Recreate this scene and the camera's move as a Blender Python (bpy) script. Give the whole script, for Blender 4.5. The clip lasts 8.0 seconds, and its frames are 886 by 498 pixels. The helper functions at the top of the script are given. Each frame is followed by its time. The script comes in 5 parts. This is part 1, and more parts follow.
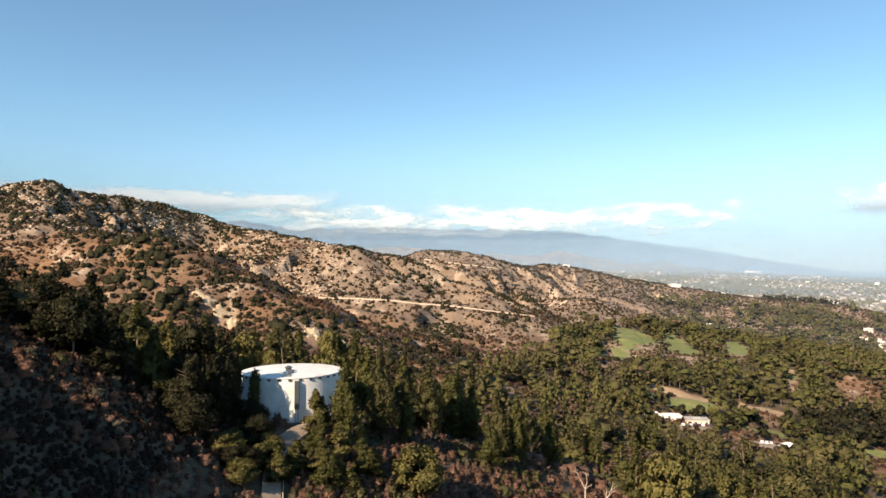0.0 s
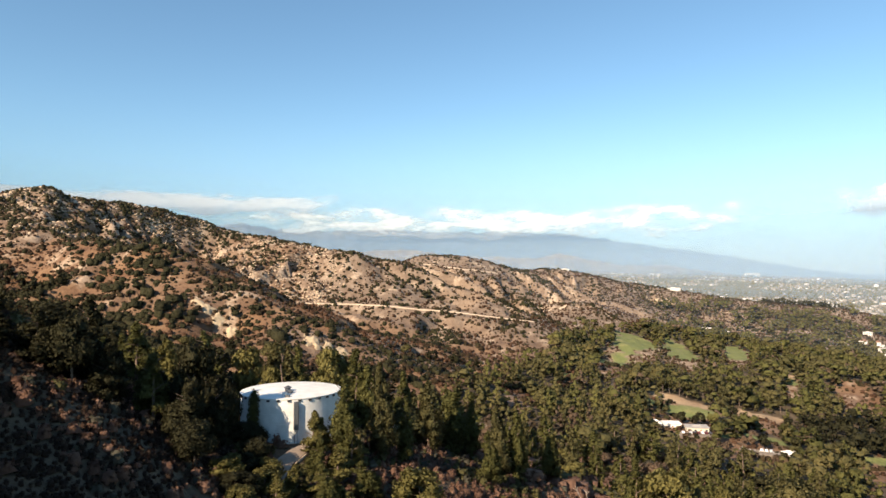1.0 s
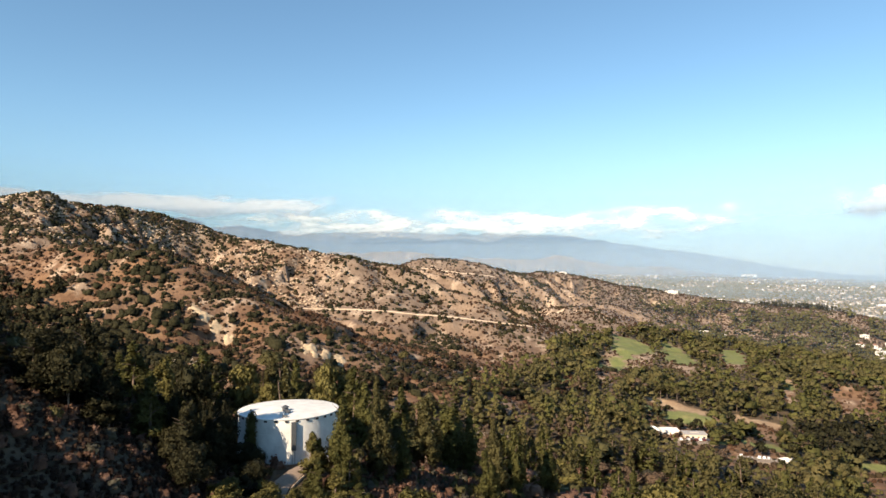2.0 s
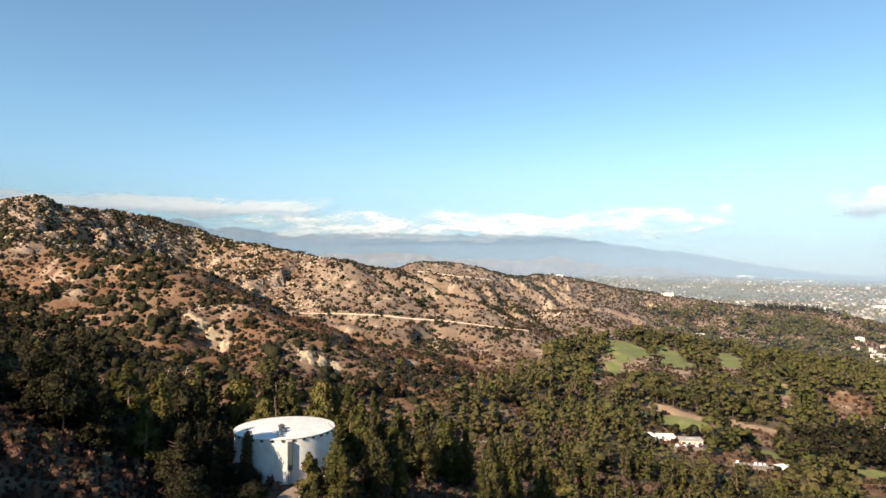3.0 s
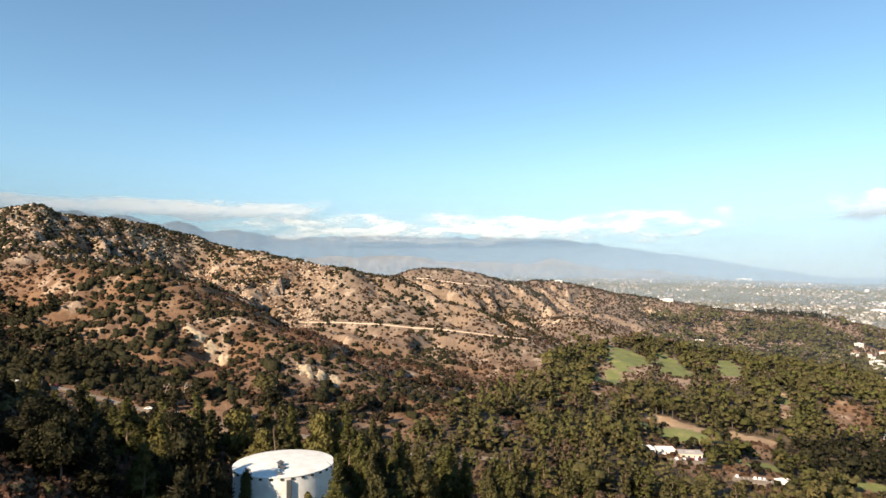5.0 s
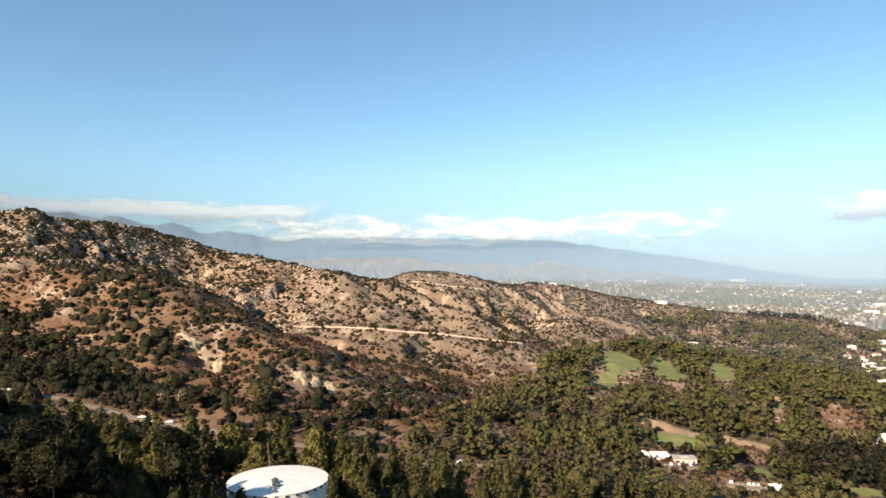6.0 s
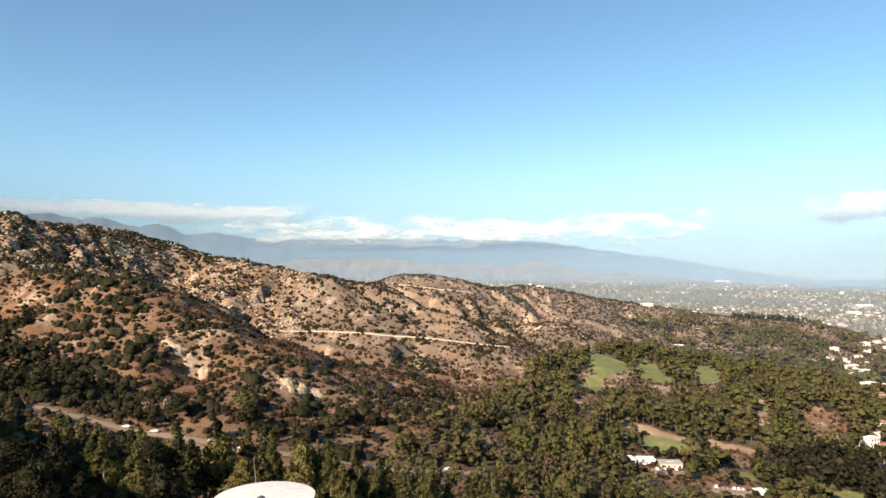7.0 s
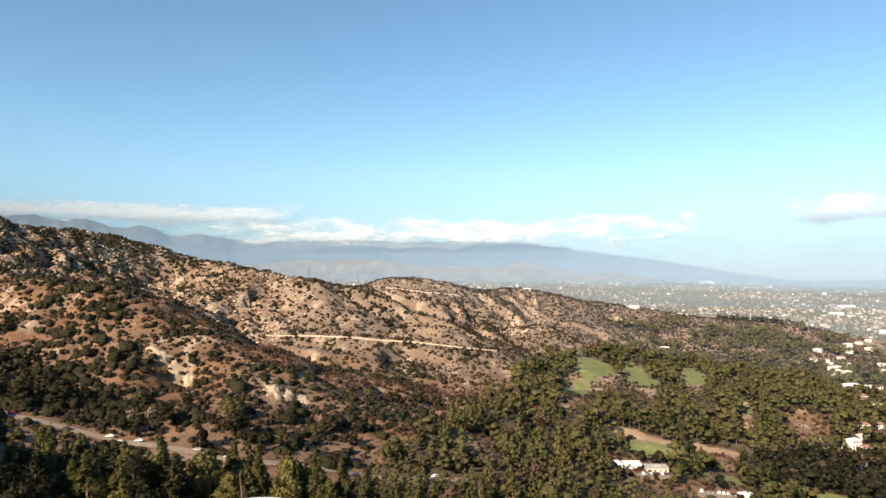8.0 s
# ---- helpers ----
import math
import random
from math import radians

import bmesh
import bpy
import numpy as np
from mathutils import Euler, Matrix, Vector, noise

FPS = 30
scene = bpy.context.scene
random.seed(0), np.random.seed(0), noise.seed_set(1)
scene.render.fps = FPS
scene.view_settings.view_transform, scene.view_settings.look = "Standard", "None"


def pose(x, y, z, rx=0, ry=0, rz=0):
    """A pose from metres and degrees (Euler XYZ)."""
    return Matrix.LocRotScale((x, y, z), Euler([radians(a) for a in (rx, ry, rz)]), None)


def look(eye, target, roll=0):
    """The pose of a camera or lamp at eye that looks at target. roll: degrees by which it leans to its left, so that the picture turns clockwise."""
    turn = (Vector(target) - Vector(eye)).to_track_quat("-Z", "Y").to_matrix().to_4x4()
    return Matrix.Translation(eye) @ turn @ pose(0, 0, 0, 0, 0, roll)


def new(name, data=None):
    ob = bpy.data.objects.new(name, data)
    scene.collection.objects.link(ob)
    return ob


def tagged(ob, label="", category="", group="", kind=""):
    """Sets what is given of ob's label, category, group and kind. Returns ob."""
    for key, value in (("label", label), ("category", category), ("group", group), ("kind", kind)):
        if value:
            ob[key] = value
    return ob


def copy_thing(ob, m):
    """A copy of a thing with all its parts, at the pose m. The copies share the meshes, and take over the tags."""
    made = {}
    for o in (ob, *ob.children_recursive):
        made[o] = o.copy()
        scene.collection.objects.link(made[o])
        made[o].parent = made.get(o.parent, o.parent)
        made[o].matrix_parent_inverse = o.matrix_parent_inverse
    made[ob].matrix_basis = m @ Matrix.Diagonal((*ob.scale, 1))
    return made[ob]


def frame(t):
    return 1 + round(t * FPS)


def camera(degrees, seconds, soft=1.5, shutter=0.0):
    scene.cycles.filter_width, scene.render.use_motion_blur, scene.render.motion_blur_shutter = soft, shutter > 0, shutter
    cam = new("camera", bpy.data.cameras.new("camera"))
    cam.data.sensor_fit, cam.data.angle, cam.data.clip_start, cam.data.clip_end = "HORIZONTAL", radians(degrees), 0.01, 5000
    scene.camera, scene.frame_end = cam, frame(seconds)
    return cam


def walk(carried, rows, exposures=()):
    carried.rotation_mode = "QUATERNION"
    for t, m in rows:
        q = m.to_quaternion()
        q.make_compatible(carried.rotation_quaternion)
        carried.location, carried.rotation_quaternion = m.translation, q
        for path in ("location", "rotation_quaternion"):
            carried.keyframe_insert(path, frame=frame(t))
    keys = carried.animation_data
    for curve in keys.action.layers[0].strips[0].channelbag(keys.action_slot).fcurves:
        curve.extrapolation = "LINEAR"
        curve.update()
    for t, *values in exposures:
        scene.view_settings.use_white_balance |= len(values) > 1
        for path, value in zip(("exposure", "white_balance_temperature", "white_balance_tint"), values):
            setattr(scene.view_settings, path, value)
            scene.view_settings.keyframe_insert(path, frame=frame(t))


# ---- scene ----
cam = camera(68.04, 8.0)
PATH = [
    (0.0, pose(0, 0, 130.00, 91.813, 0, 0.000) @ pose(0, 0, 0, 0, 0, 0.054)),
    (0.5, pose(0, 0, 132.07, 91.926, 0, -0.032) @ pose(0, 0, 0, 0, 0, -0.005)),
    (1.0, pose(0, 0, 134.23, 91.991, 0, -0.064) @ pose(0, 0, 0, 0, 0, -0.043)),
    (1.5, pose(0, 0, 136.42, 92.047, 0, -0.127) @ pose(0, 0, 0, 0, 0, -0.096)),
    (3.0, pose(0, 0, 142.84, 92.131, 0, -0.580) @ pose(0, 0, 0, 0, 0, -0.186)),
    (3.5, pose(0, 0, 144.94, 92.172, 0, -0.602) @ pose(0, 0, 0, 0, 0, -0.233)),
    (4.0, pose(0, 0, 147.05, 92.194, 0, -0.613) @ pose(0, 0, 0, 0, 0, -0.230)),
    (4.5, pose(0, 0, 149.16, 92.226, 0, -0.620) @ pose(0, 0, 0, 0, 0, -0.222)),
    (6.0, pose(0, 0, 154.86, 92.337, 0, -1.128) @ pose(0, 0, 0, 0, 0, -0.309)),
    (6.5, pose(0, 0, 156.74, 92.370, 0, -1.650) @ pose(0, 0, 0, 0, 0, -0.340)),
    (7.0, pose(0, 0, 158.55, 92.401, 0, -2.243) @ pose(0, 0, 0, 0, 0, -0.370)),
    (7.5, pose(0, 0, 160.30, 92.430, 0, -2.822) @ pose(0, 0, 0, 0, 0, -0.420)),
    (8.0, pose(0, 0, 162.00, 92.477, 0, -3.369) @ pose(0, 0, 0, 0, 0, -0.461)),
]
walk(cam, PATH, exposures=[(0, 1.20, 5950, 3), (8, 1.20, 5950, 3)])


# ---------------------------------------------------------------- sky, sun
SUN_TO = Vector((-0.62, -0.785, 0.0)).normalized()
SUN_ELEV = 31.0
world = bpy.data.worlds.new("sky")
scene.world = world
world.use_nodes = True
wn = world.node_tree
sky = wn.nodes.new("ShaderNodeTexSky")
sky.sky_type = "NISHITA"
sky.sun_disc = False
sky.sun_elevation = radians(SUN_ELEV)
sky.sun_rotation = math.atan2(SUN_TO.x, SUN_TO.y)
sky.altitude = 300
sky.air_density, sky.dust_density, sky.ozone_density = 1.0, 0.2, 0.7
back = wn.nodes["Background"]
back.inputs["Strength"].default_value = 0.072
clear = wn.nodes.new("ShaderNodeMix")
clear.data_type, clear.blend_type = "RGBA", "MULTIPLY"
clear.inputs["Factor"].default_value = 1.0
clear.inputs["B"].default_value = (0.93, 1.0, 0.99, 1)
wn.links.new(sky.outputs["Color"], clear.inputs["A"])
wn.links.new(clear.outputs["Result"], back.inputs["Color"])
sun = new("sun", bpy.data.lights.new("sun", "SUN"))
sun.data.energy, sun.data.angle, sun.data.color = 5.0, radians(0.5), (1.0, 0.71, 0.48)
sd = SUN_TO * math.cos(radians(SUN_ELEV)) + Vector((0, 0, math.sin(radians(SUN_ELEV))))
sun.matrix_basis = look(sd * 2000, (0, 0, 0))


# ---------------------------------------------------------------- numeric noise
def lattice(ix, iy, seed):
    h = (ix.astype(np.int64) * 374761393 + iy.astype(np.int64) * 668265263 + seed * 974634777) & 0xFFFFFFFF
    h = ((h ^ (h >> 13)) * 1274126177) & 0xFFFFFFFF
    return ((h ^ (h >> 16)) & 0xFFFFFF) / float(0xFFFFFF)


def value(x, y, seed=0):
    x0, y0 = np.floor(x), np.floor(y)
    fx, fy = x - x0, y - y0
    fx, fy = fx * fx * fx * (fx * (6 * fx - 15) + 10), fy * fy * fy * (fy * (6 * fy - 15) + 10)
    a, b = lattice(x0, y0, seed), lattice(x0 + 1, y0, seed)
    c, d = lattice(x0, y0 + 1, seed), lattice(x0 + 1, y0 + 1, seed)
    return (a * (1 - fx) + b * fx) * (1 - fy) + (c * (1 - fx) + d * fx) * fy


def fbm(x, y, octaves=4, seed=0):
    total, amp, norm = 0, 1.0, 0.0
    for o in range(octaves):
        total = total + amp * value(x, y, seed + o)
        norm += amp
        x, y, amp = x * 2.03 + 11.3, y * 2.03 - 7.7, amp * 0.5
    return total / norm * 2 - 1


# ---------------------------------------------------------------- lay of the land: crests, spurs and drainages
MAIN_CREST = [(-1100, 560, 200), (-760, 690, 205), (-560, 740, 219), (-525, 760, 224), (-503, 772, 230), (-482, 800, 239), (-470, 822, 230), (-458, 845, 226), (-424, 898, 227), (-363, 937, 209),
              (-313, 969, 194), (-263, 953, 187), (-208, 896, 173), (-166, 902, 165), (-119, 862, 158), (-90, 940, 150)]
KNOLL_CREST = [(-90, 940, 150), (-76, 1062, 147), (-33, 1062, 159), (36, 1086, 159), (75, 1104, 151), (107, 1138, 143), (150, 1200, 135),
               (193, 1262, 139), (239, 1269, 137), (292, 1262, 125), (359, 1309, 113), (462, 1311, 97), (498, 1347, 92), (597, 1337, 77),
               (697, 1287, 67), (784, 1310, 62), (940, 1290, 30), (1150, 1300, 0)]
FRONT_CREST = [(-520, 690, 185), (-440, 640, 165), (-388, 604, 146), (-334, 602, 163), (-287, 588, 155), (-250, 565, 158), (-217, 542, 142),
               (-191, 522, 128), (-172, 510, 121), (-146, 500, 115), (-113, 487, 100), (-86, 455, 87), (-33, 489, 72), (-3, 450, 62)]
RIGHT_SPUR = [(697, 1287, 67), (754, 1209, 37), (690, 1130, 30), (623, 1060, 24), (600, 985, 16)]
BACK_GULLY = [(-413, 845, 190), (-335, 925, 162), (-290, 850, 143), (-225, 770, 126), (-175, 690, 102), (-115, 625, 83), (-60, 591, 76),
              (29, 662, 55), (114, 616, 44), (150, 560, 36), (185, 515, 22)]
CANYON = [(-260, 300, 88), (-150, 285, 71), (-60, 275, 57), (20, 290, 50), (90, 320, 38), (160, 370, 24), (230, 400, 11), (330, 450, 1),
          (500, 600, -4), (800, 800, -8), (1400, 1100, -10)]
LOWER_ROAD = [(-300, 400, 97), (-204, 375, 86), (-159, 365, 77), (-111, 358, 70), (-85, 352, 67), (-37, 372, 55), (-12, 380, 48), (40, 390, 42)]
TRAIL = [(-156, 752, 98), (-127, 751, 97), (-85, 750, 96), (-53, 750, 94), (-30, 751, 91), (12, 754, 88), (51, 755, 83), (91, 757, 78), (107, 762, 76)]
TRAIL_EAST = [(126, 900, 68), (152, 942, 75), (180, 960, 78), (215, 990, 79)]
KNOLL_TRAIL = [(-93, 1040, 146), (-60, 1042, 147), (-28, 1045, 145), (5, 1047, 141), (35, 1050, 137), (65, 1062, 134), (91, 1080, 131)]
SLOPES = [(-386, 670, 172), (-78, 809, 124), (-1, 806, 107), (226, 1151, 93), (285, 1077, 69), (406, 1245, 73), (455, 1130, 34), (202, 895, 56),
          (-260, 486, 97), (-360, 557, 112), (-172, 478, 103), (-152, 472, 89), (-112, 390, 78), (-212, 400, 88), (-68, 450, 70), (-33, 489, 72)]
VALLEY = [(229, 812, 45), (189, 760, 32), (312, 860, 31), (370, 840, 29), (185, 545, 27), (230, 520, 19), (212, 470, 19), (160, 462, 21),
          (228, 440, 15), (114, 600, 41), (354, 668, 24), (382, 628, 22), (398, 642, 27), (408, 664, 27), (262, 429, 3), (369, 534, 8), (450, 500, 1), (683, 1047, 12),
          (600, 750, 6), (520, 900, 17), (750, 1000, 3), (900, 1100, -4), (110, 496, 36), (64, 440, 44), (110, 420, 36)]
NEAR_HILL = [(-53, 80, 103), (-46, 88, 101), (-43, 97, 98), (-63, 111, 112), (-67, 100, 110), (-54, 109, 106), (-32, 142, 94.5), (-40, 170, 94.5),
             (-52, 160, 94.5), (-28, 160, 94.5), (-40, 182, 94), (-40, 200, 91), (-70, 205, 96), (-19, 120, 86), (0, 130, 80), (21, 150, 72), (56, 180, 60), (111, 230, 40), (213, 330, 14),
             (-20, 225, 82), (-45, 235, 84), (12, 230, 71), (33, 215, 66), (-80, 160, 110), (-130, 200, 108), (-90, 230, 87), (-150, 230, 92), (-220, 300, 90)]
TANK_ROAD = [(-24, 161, 94.5), (-28, 156, 94.5), (-32, 148, 94.2), (-33.5, 141, 93.6), (-34, 133, 91.8), (-31, 120, 88.5), (-26, 104, 86)]
SHADE_HILL = [(-100, 30, 148), (-92, 48, 146), (-112, 72, 151), (-160, 0, 161), (-60, -40, 144), (-170, 80, 161), (-140, 130, 160), (-124, 104, 158), (-215, 165, 173), (-240, 180, 183), (-310, 230, 181), (-350, 300, 175), (-178, 262, 89), (-215, 316, 87), (-260, -100, 165), (0, 40, 100),
              (0, 0, 106), (0, -90, 118), (120, -100, 96), (60, 60, 84), (150, 60, 66), (300, 150, 24), (-500, 350, 165), (-800, 300, 175)]
BEHIND = [(-560, 830, 205), (-640, 860, 200), (-530, 880, 205), (-145, 985, 132), (-500, 1050, 165), (-250, 1130, 105), (0, 1250, 88), (200, 1460, 66), (500, 1560, 22), (800, 1550, 0), (1500, 1500, -10), (1377, 1966, 5), (938, 2209, 12), (1893, 2703, 30), (1289, 3038, 44), (798, 3202, 50), (0, 3300, 60), (2466, 3522, 76), (1680, 3958, 114), (1040, 4172, 128), (0, 4300, 150), (-747, 4235, 155),
          (0, 2200, 5), (-1500, 1800, 60), (-2500, 500, 120), (3600, 2600, 70), (-1500, 3300, 60), (3800, 3900, 110),
          (-3500, 3500, 60), (-3000, 4850, 120), (-1500, 4850, 118), (0, 4850, 114), (1500, 4850, 112), (3000, 4850, 110), (4400, 4800, 108), (900, 300, -5), (1800, 300, -10), (600, -300, 20), (0, -600, 120), (-900, -600, 160), (2500, -600, -10)]


def sampled(line, step):
    line = np.array(line, float)
    out = [line[0]]
    for a, b in zip(line[:-1], line[1:]):
        n = max(1, int(np.linalg.norm((b - a)[:2]) / step))
        out += [a + (b - a) * (i + 1) / n for i in range(n)]
    return np.array(out)


nodes = [sampled(l, 28) for l in (MAIN_CREST, KNOLL_CREST, FRONT_CREST, RIGHT_SPUR, BACK_GULLY, CANYON, LOWER_ROAD, TRAIL, TRAIL_EAST, KNOLL_TRAIL, TANK_ROAD)]
nodes += [np.array(l, float) for l in (SLOPES, VALLEY, NEAR_HILL, SHADE_HILL, BEHIND)]
nodes = np.concatenate(nodes)
keep = []
for i, p in enumerate(nodes):
    if all((nodes[j][0] - p[0]) ** 2 + (nodes[j][1] - p[1]) ** 2 > 9 for j in keep):
        keep.append(i)
nodes = nodes[keep]
NXY = nodes[:, :2]


def kernel(px, py):
    r2 = (px[:, None] - NXY[None, :, 0]) ** 2 + (py[:, None] - NXY[None, :, 1]) ** 2
    return np.sqrt(r2 + 36.0)


n_nodes = len(nodes)
system = np.zeros((n_nodes + 3, n_nodes + 3))
system[:n_nodes, :n_nodes] = kernel(NXY[:, 0], NXY[:, 1]) - 1.2 * np.eye(n_nodes)
system[:n_nodes, n_nodes:] = np.column_stack([np.ones(n_nodes), NXY / 1000])
system[n_nodes:, :n_nodes] = system[:n_nodes, n_nodes:].T
weights = np.linalg.solve(system, np.concatenate([nodes[:, 2], np.zeros(3)]))


def along(line, px, py):
    """Distance to a line in plan and the way along it."""
    line = np.array(line, float)[:, :2]
    best, where, s0 = np.full(px.shape, 1e9), np.zeros(px.shape), 0.0
    for a, b in zip(line[:-1], line[1:]):
        d = b - a
        ln = np.hypot(*d)
        u = np.clip(((px - a[0]) * d[0] + (py - a[1]) * d[1]) / ln ** 2, 0, 1)
        dist = np.hypot(px - a[0] - u * d[0], py - a[1] - u * d[1])
        near = dist < best
        best = np.where(near, dist, best)
        where = np.where(near, s0 + u * ln, where)
        s0 += ln
    return best, where


def step(x, a, b):
    t = np.clip((x - a) / (b - a), 0, 1)
    return t * t * (3 - 2 * t)


def height(px, py):
    px, py = np.asarray(px, float).ravel(), np.asarray(py, float).ravel()
    z = np.empty(px.shape)
    for i in range(0, len(px), 20000):
        s = slice(i, i + 20000)
        z[s] = kernel(px[s], py[s]) @ weights[:n_nodes] + weights[n_nodes] + (weights[n_nodes + 1] * px[s] + weights[n_nodes + 2] * py[s]) / 1000
    hills = step(py, 400, 470) * step(1500 - py, 0, 150) * step(420 - px, -300, 250) * step(px, -1400, -900)
    dm, sm = along(MAIN_CREST + KNOLL_CREST[1:], px, py)
    df, sf = along(FRONT_CREST, px, py)
    dt = np.minimum(along(TRAIL, px, py)[0], along(KNOLL_TRAIL, px, py)[0])
    wob = 26 * fbm(px / 60, py / 60, 3, 40)
    ribs_m = np.abs(fbm((sm + wob + 0.35 * dm) / 38, dm / 260, 3, 51)) * 2 - 0.45
    ribs_f = np.abs(fbm((sf + 0.7 * wob) / 34, df / 200, 3, 61)) * 2 - 0.45
    use_m = step(dm, 8, 60) * (1 - step(dm, 170, 330))
    use_f = step(df, 6, 40) * (1 - step(df, 90, 150))
    front = dm > df * 1.4
    calm = step(dt, 4, 30)
    z += hills * calm * np.where(front, 13 * np.minimum(ribs_f, 0.40) * use_f, 29 * np.minimum(ribs_m, np.where(px < -170, 0.10, 0.26)) * use_m)
    crags = hills * calm * step(py, 640, 760) * (1 - step(px, -230, -60))
    z += crags * (3.0 - 16.0 * np.abs(fbm(px / 17, py / 26, 3, 72)) + 3.0 * fbm(px / 7.5, py / 7.5, 2, 73)) * step(dm, 4, 30)
    z += hills * calm * (2.2 * fbm(px / 22, py / 22, 3, 71) + 0.8 * fbm(px / 7, py / 7, 2, 75))
    rough = step(py, 60, 130) * step(4000 - py, 0, 1000)
    z += (1 - hills) * rough * 1.3 * fbm(px / 30, py / 30, 3, 81)
    pad = np.hypot(px + 38.4, py - 171)
    z += (94.4 - z) * (1 - step(pad, 15.5, 20))
    return z


def axis(lo, a, b, hi, fine):
    mid = list(np.arange(a, b + fine, fine))
    left, right, d = [], [], fine
    x = mid[0]
    while x > lo:
        d = min(d * 1.12, 90)
        x -= d
        left.append(x)
    d, x = fine, mid[-1]
    while x < hi:
        d = min(d * 1.12, 90)
        x += d
        right.append(x)
    return np.array(left[::-1] + mid + right)


GX, GY = axis(-4600, -600, 860, 4600, 4.0), axis(-900, 70, 1380, 4900, 4.0)
gx, gy = np.meshgrid(GX, GY)
GZ = height(gx, gy).reshape(gx.shape)
NU, NV = len(GX), len(GY)


def ground_at(x, y):
    """Height of the built ground sheet."""
    x, y = np.asarray(x, float), np.asarray(y, float)
    i = np.clip(np.searchsorted(GX, x) - 1, 0, NU - 2)
    j = np.clip(np.searchsorted(GY, y) - 1, 0, NV - 2)
    u, v = (x - GX[i]) / (GX[i + 1] - GX[i]), (y - GY[j]) / (GY[j + 1] - GY[j])
    return (GZ[j, i] * (1 - u) + GZ[j, i + 1] * u) * (1 - v) + (GZ[j + 1, i] * (1 - u) + GZ[j + 1, i + 1] * u) * v


# ---------------------------------------------------------------- materials
def material(name):
    m = bpy.data.materials.new(name)
    m.use_nodes = True
    return m, m.node_tree.nodes, m.node_tree.links, m.node_tree.nodes["Principled BSDF"]


def noise_node(n, l, coord, scale, detail=4.0, rough=0.6):
    t = n.new("ShaderNodeTexNoise")
    t.inputs["Scale"].default_value, t.inputs["Detail"].default_value, t.inputs["Roughness"].default_value = scale, detail, rough
    l.new(coord, t.inputs["Vector"])
    return t.outputs["Fac"]


def ramp(n, l, fac, stops):
    r = n.new("ShaderNodeValToRGB")
    while len(r.color_ramp.elements) < len(stops):
        r.color_ramp.elements.new(0.5)
    for e, (p, c) in zip(r.color_ramp.elements, stops):
        e.position, e.color = p, (*c, 1) if len(c) == 3 else c
    l.new(fac, r.inputs["Fac"])
    return r.outputs["Color"]


def mixed(n, l, fac, a, b):
    m = n.new("ShaderNodeMix")
    m.data_type = "RGBA"
    for socket, v in ((m.inputs["Factor"], fac), (m.inputs["A"], a), (m.inputs["B"], b)):
        if isinstance(v, (float, int)):
            socket.default_value = v
        elif isinstance(v, tuple):
            socket.default_value = (*v, 1)
        else:
            l.new(v, socket)
    return m.outputs["Result"]


def bump(n, l, bsdf, fac, strength, distance):
    b = n.new("ShaderNodeBump")
    b.inputs["Strength"].default_value, b.inputs["Distance"].default_value = strength, distance
    l.new(fac, b.inputs["Height"])
    l.new(b.outputs["Normal"], bsdf.inputs["Normal"])


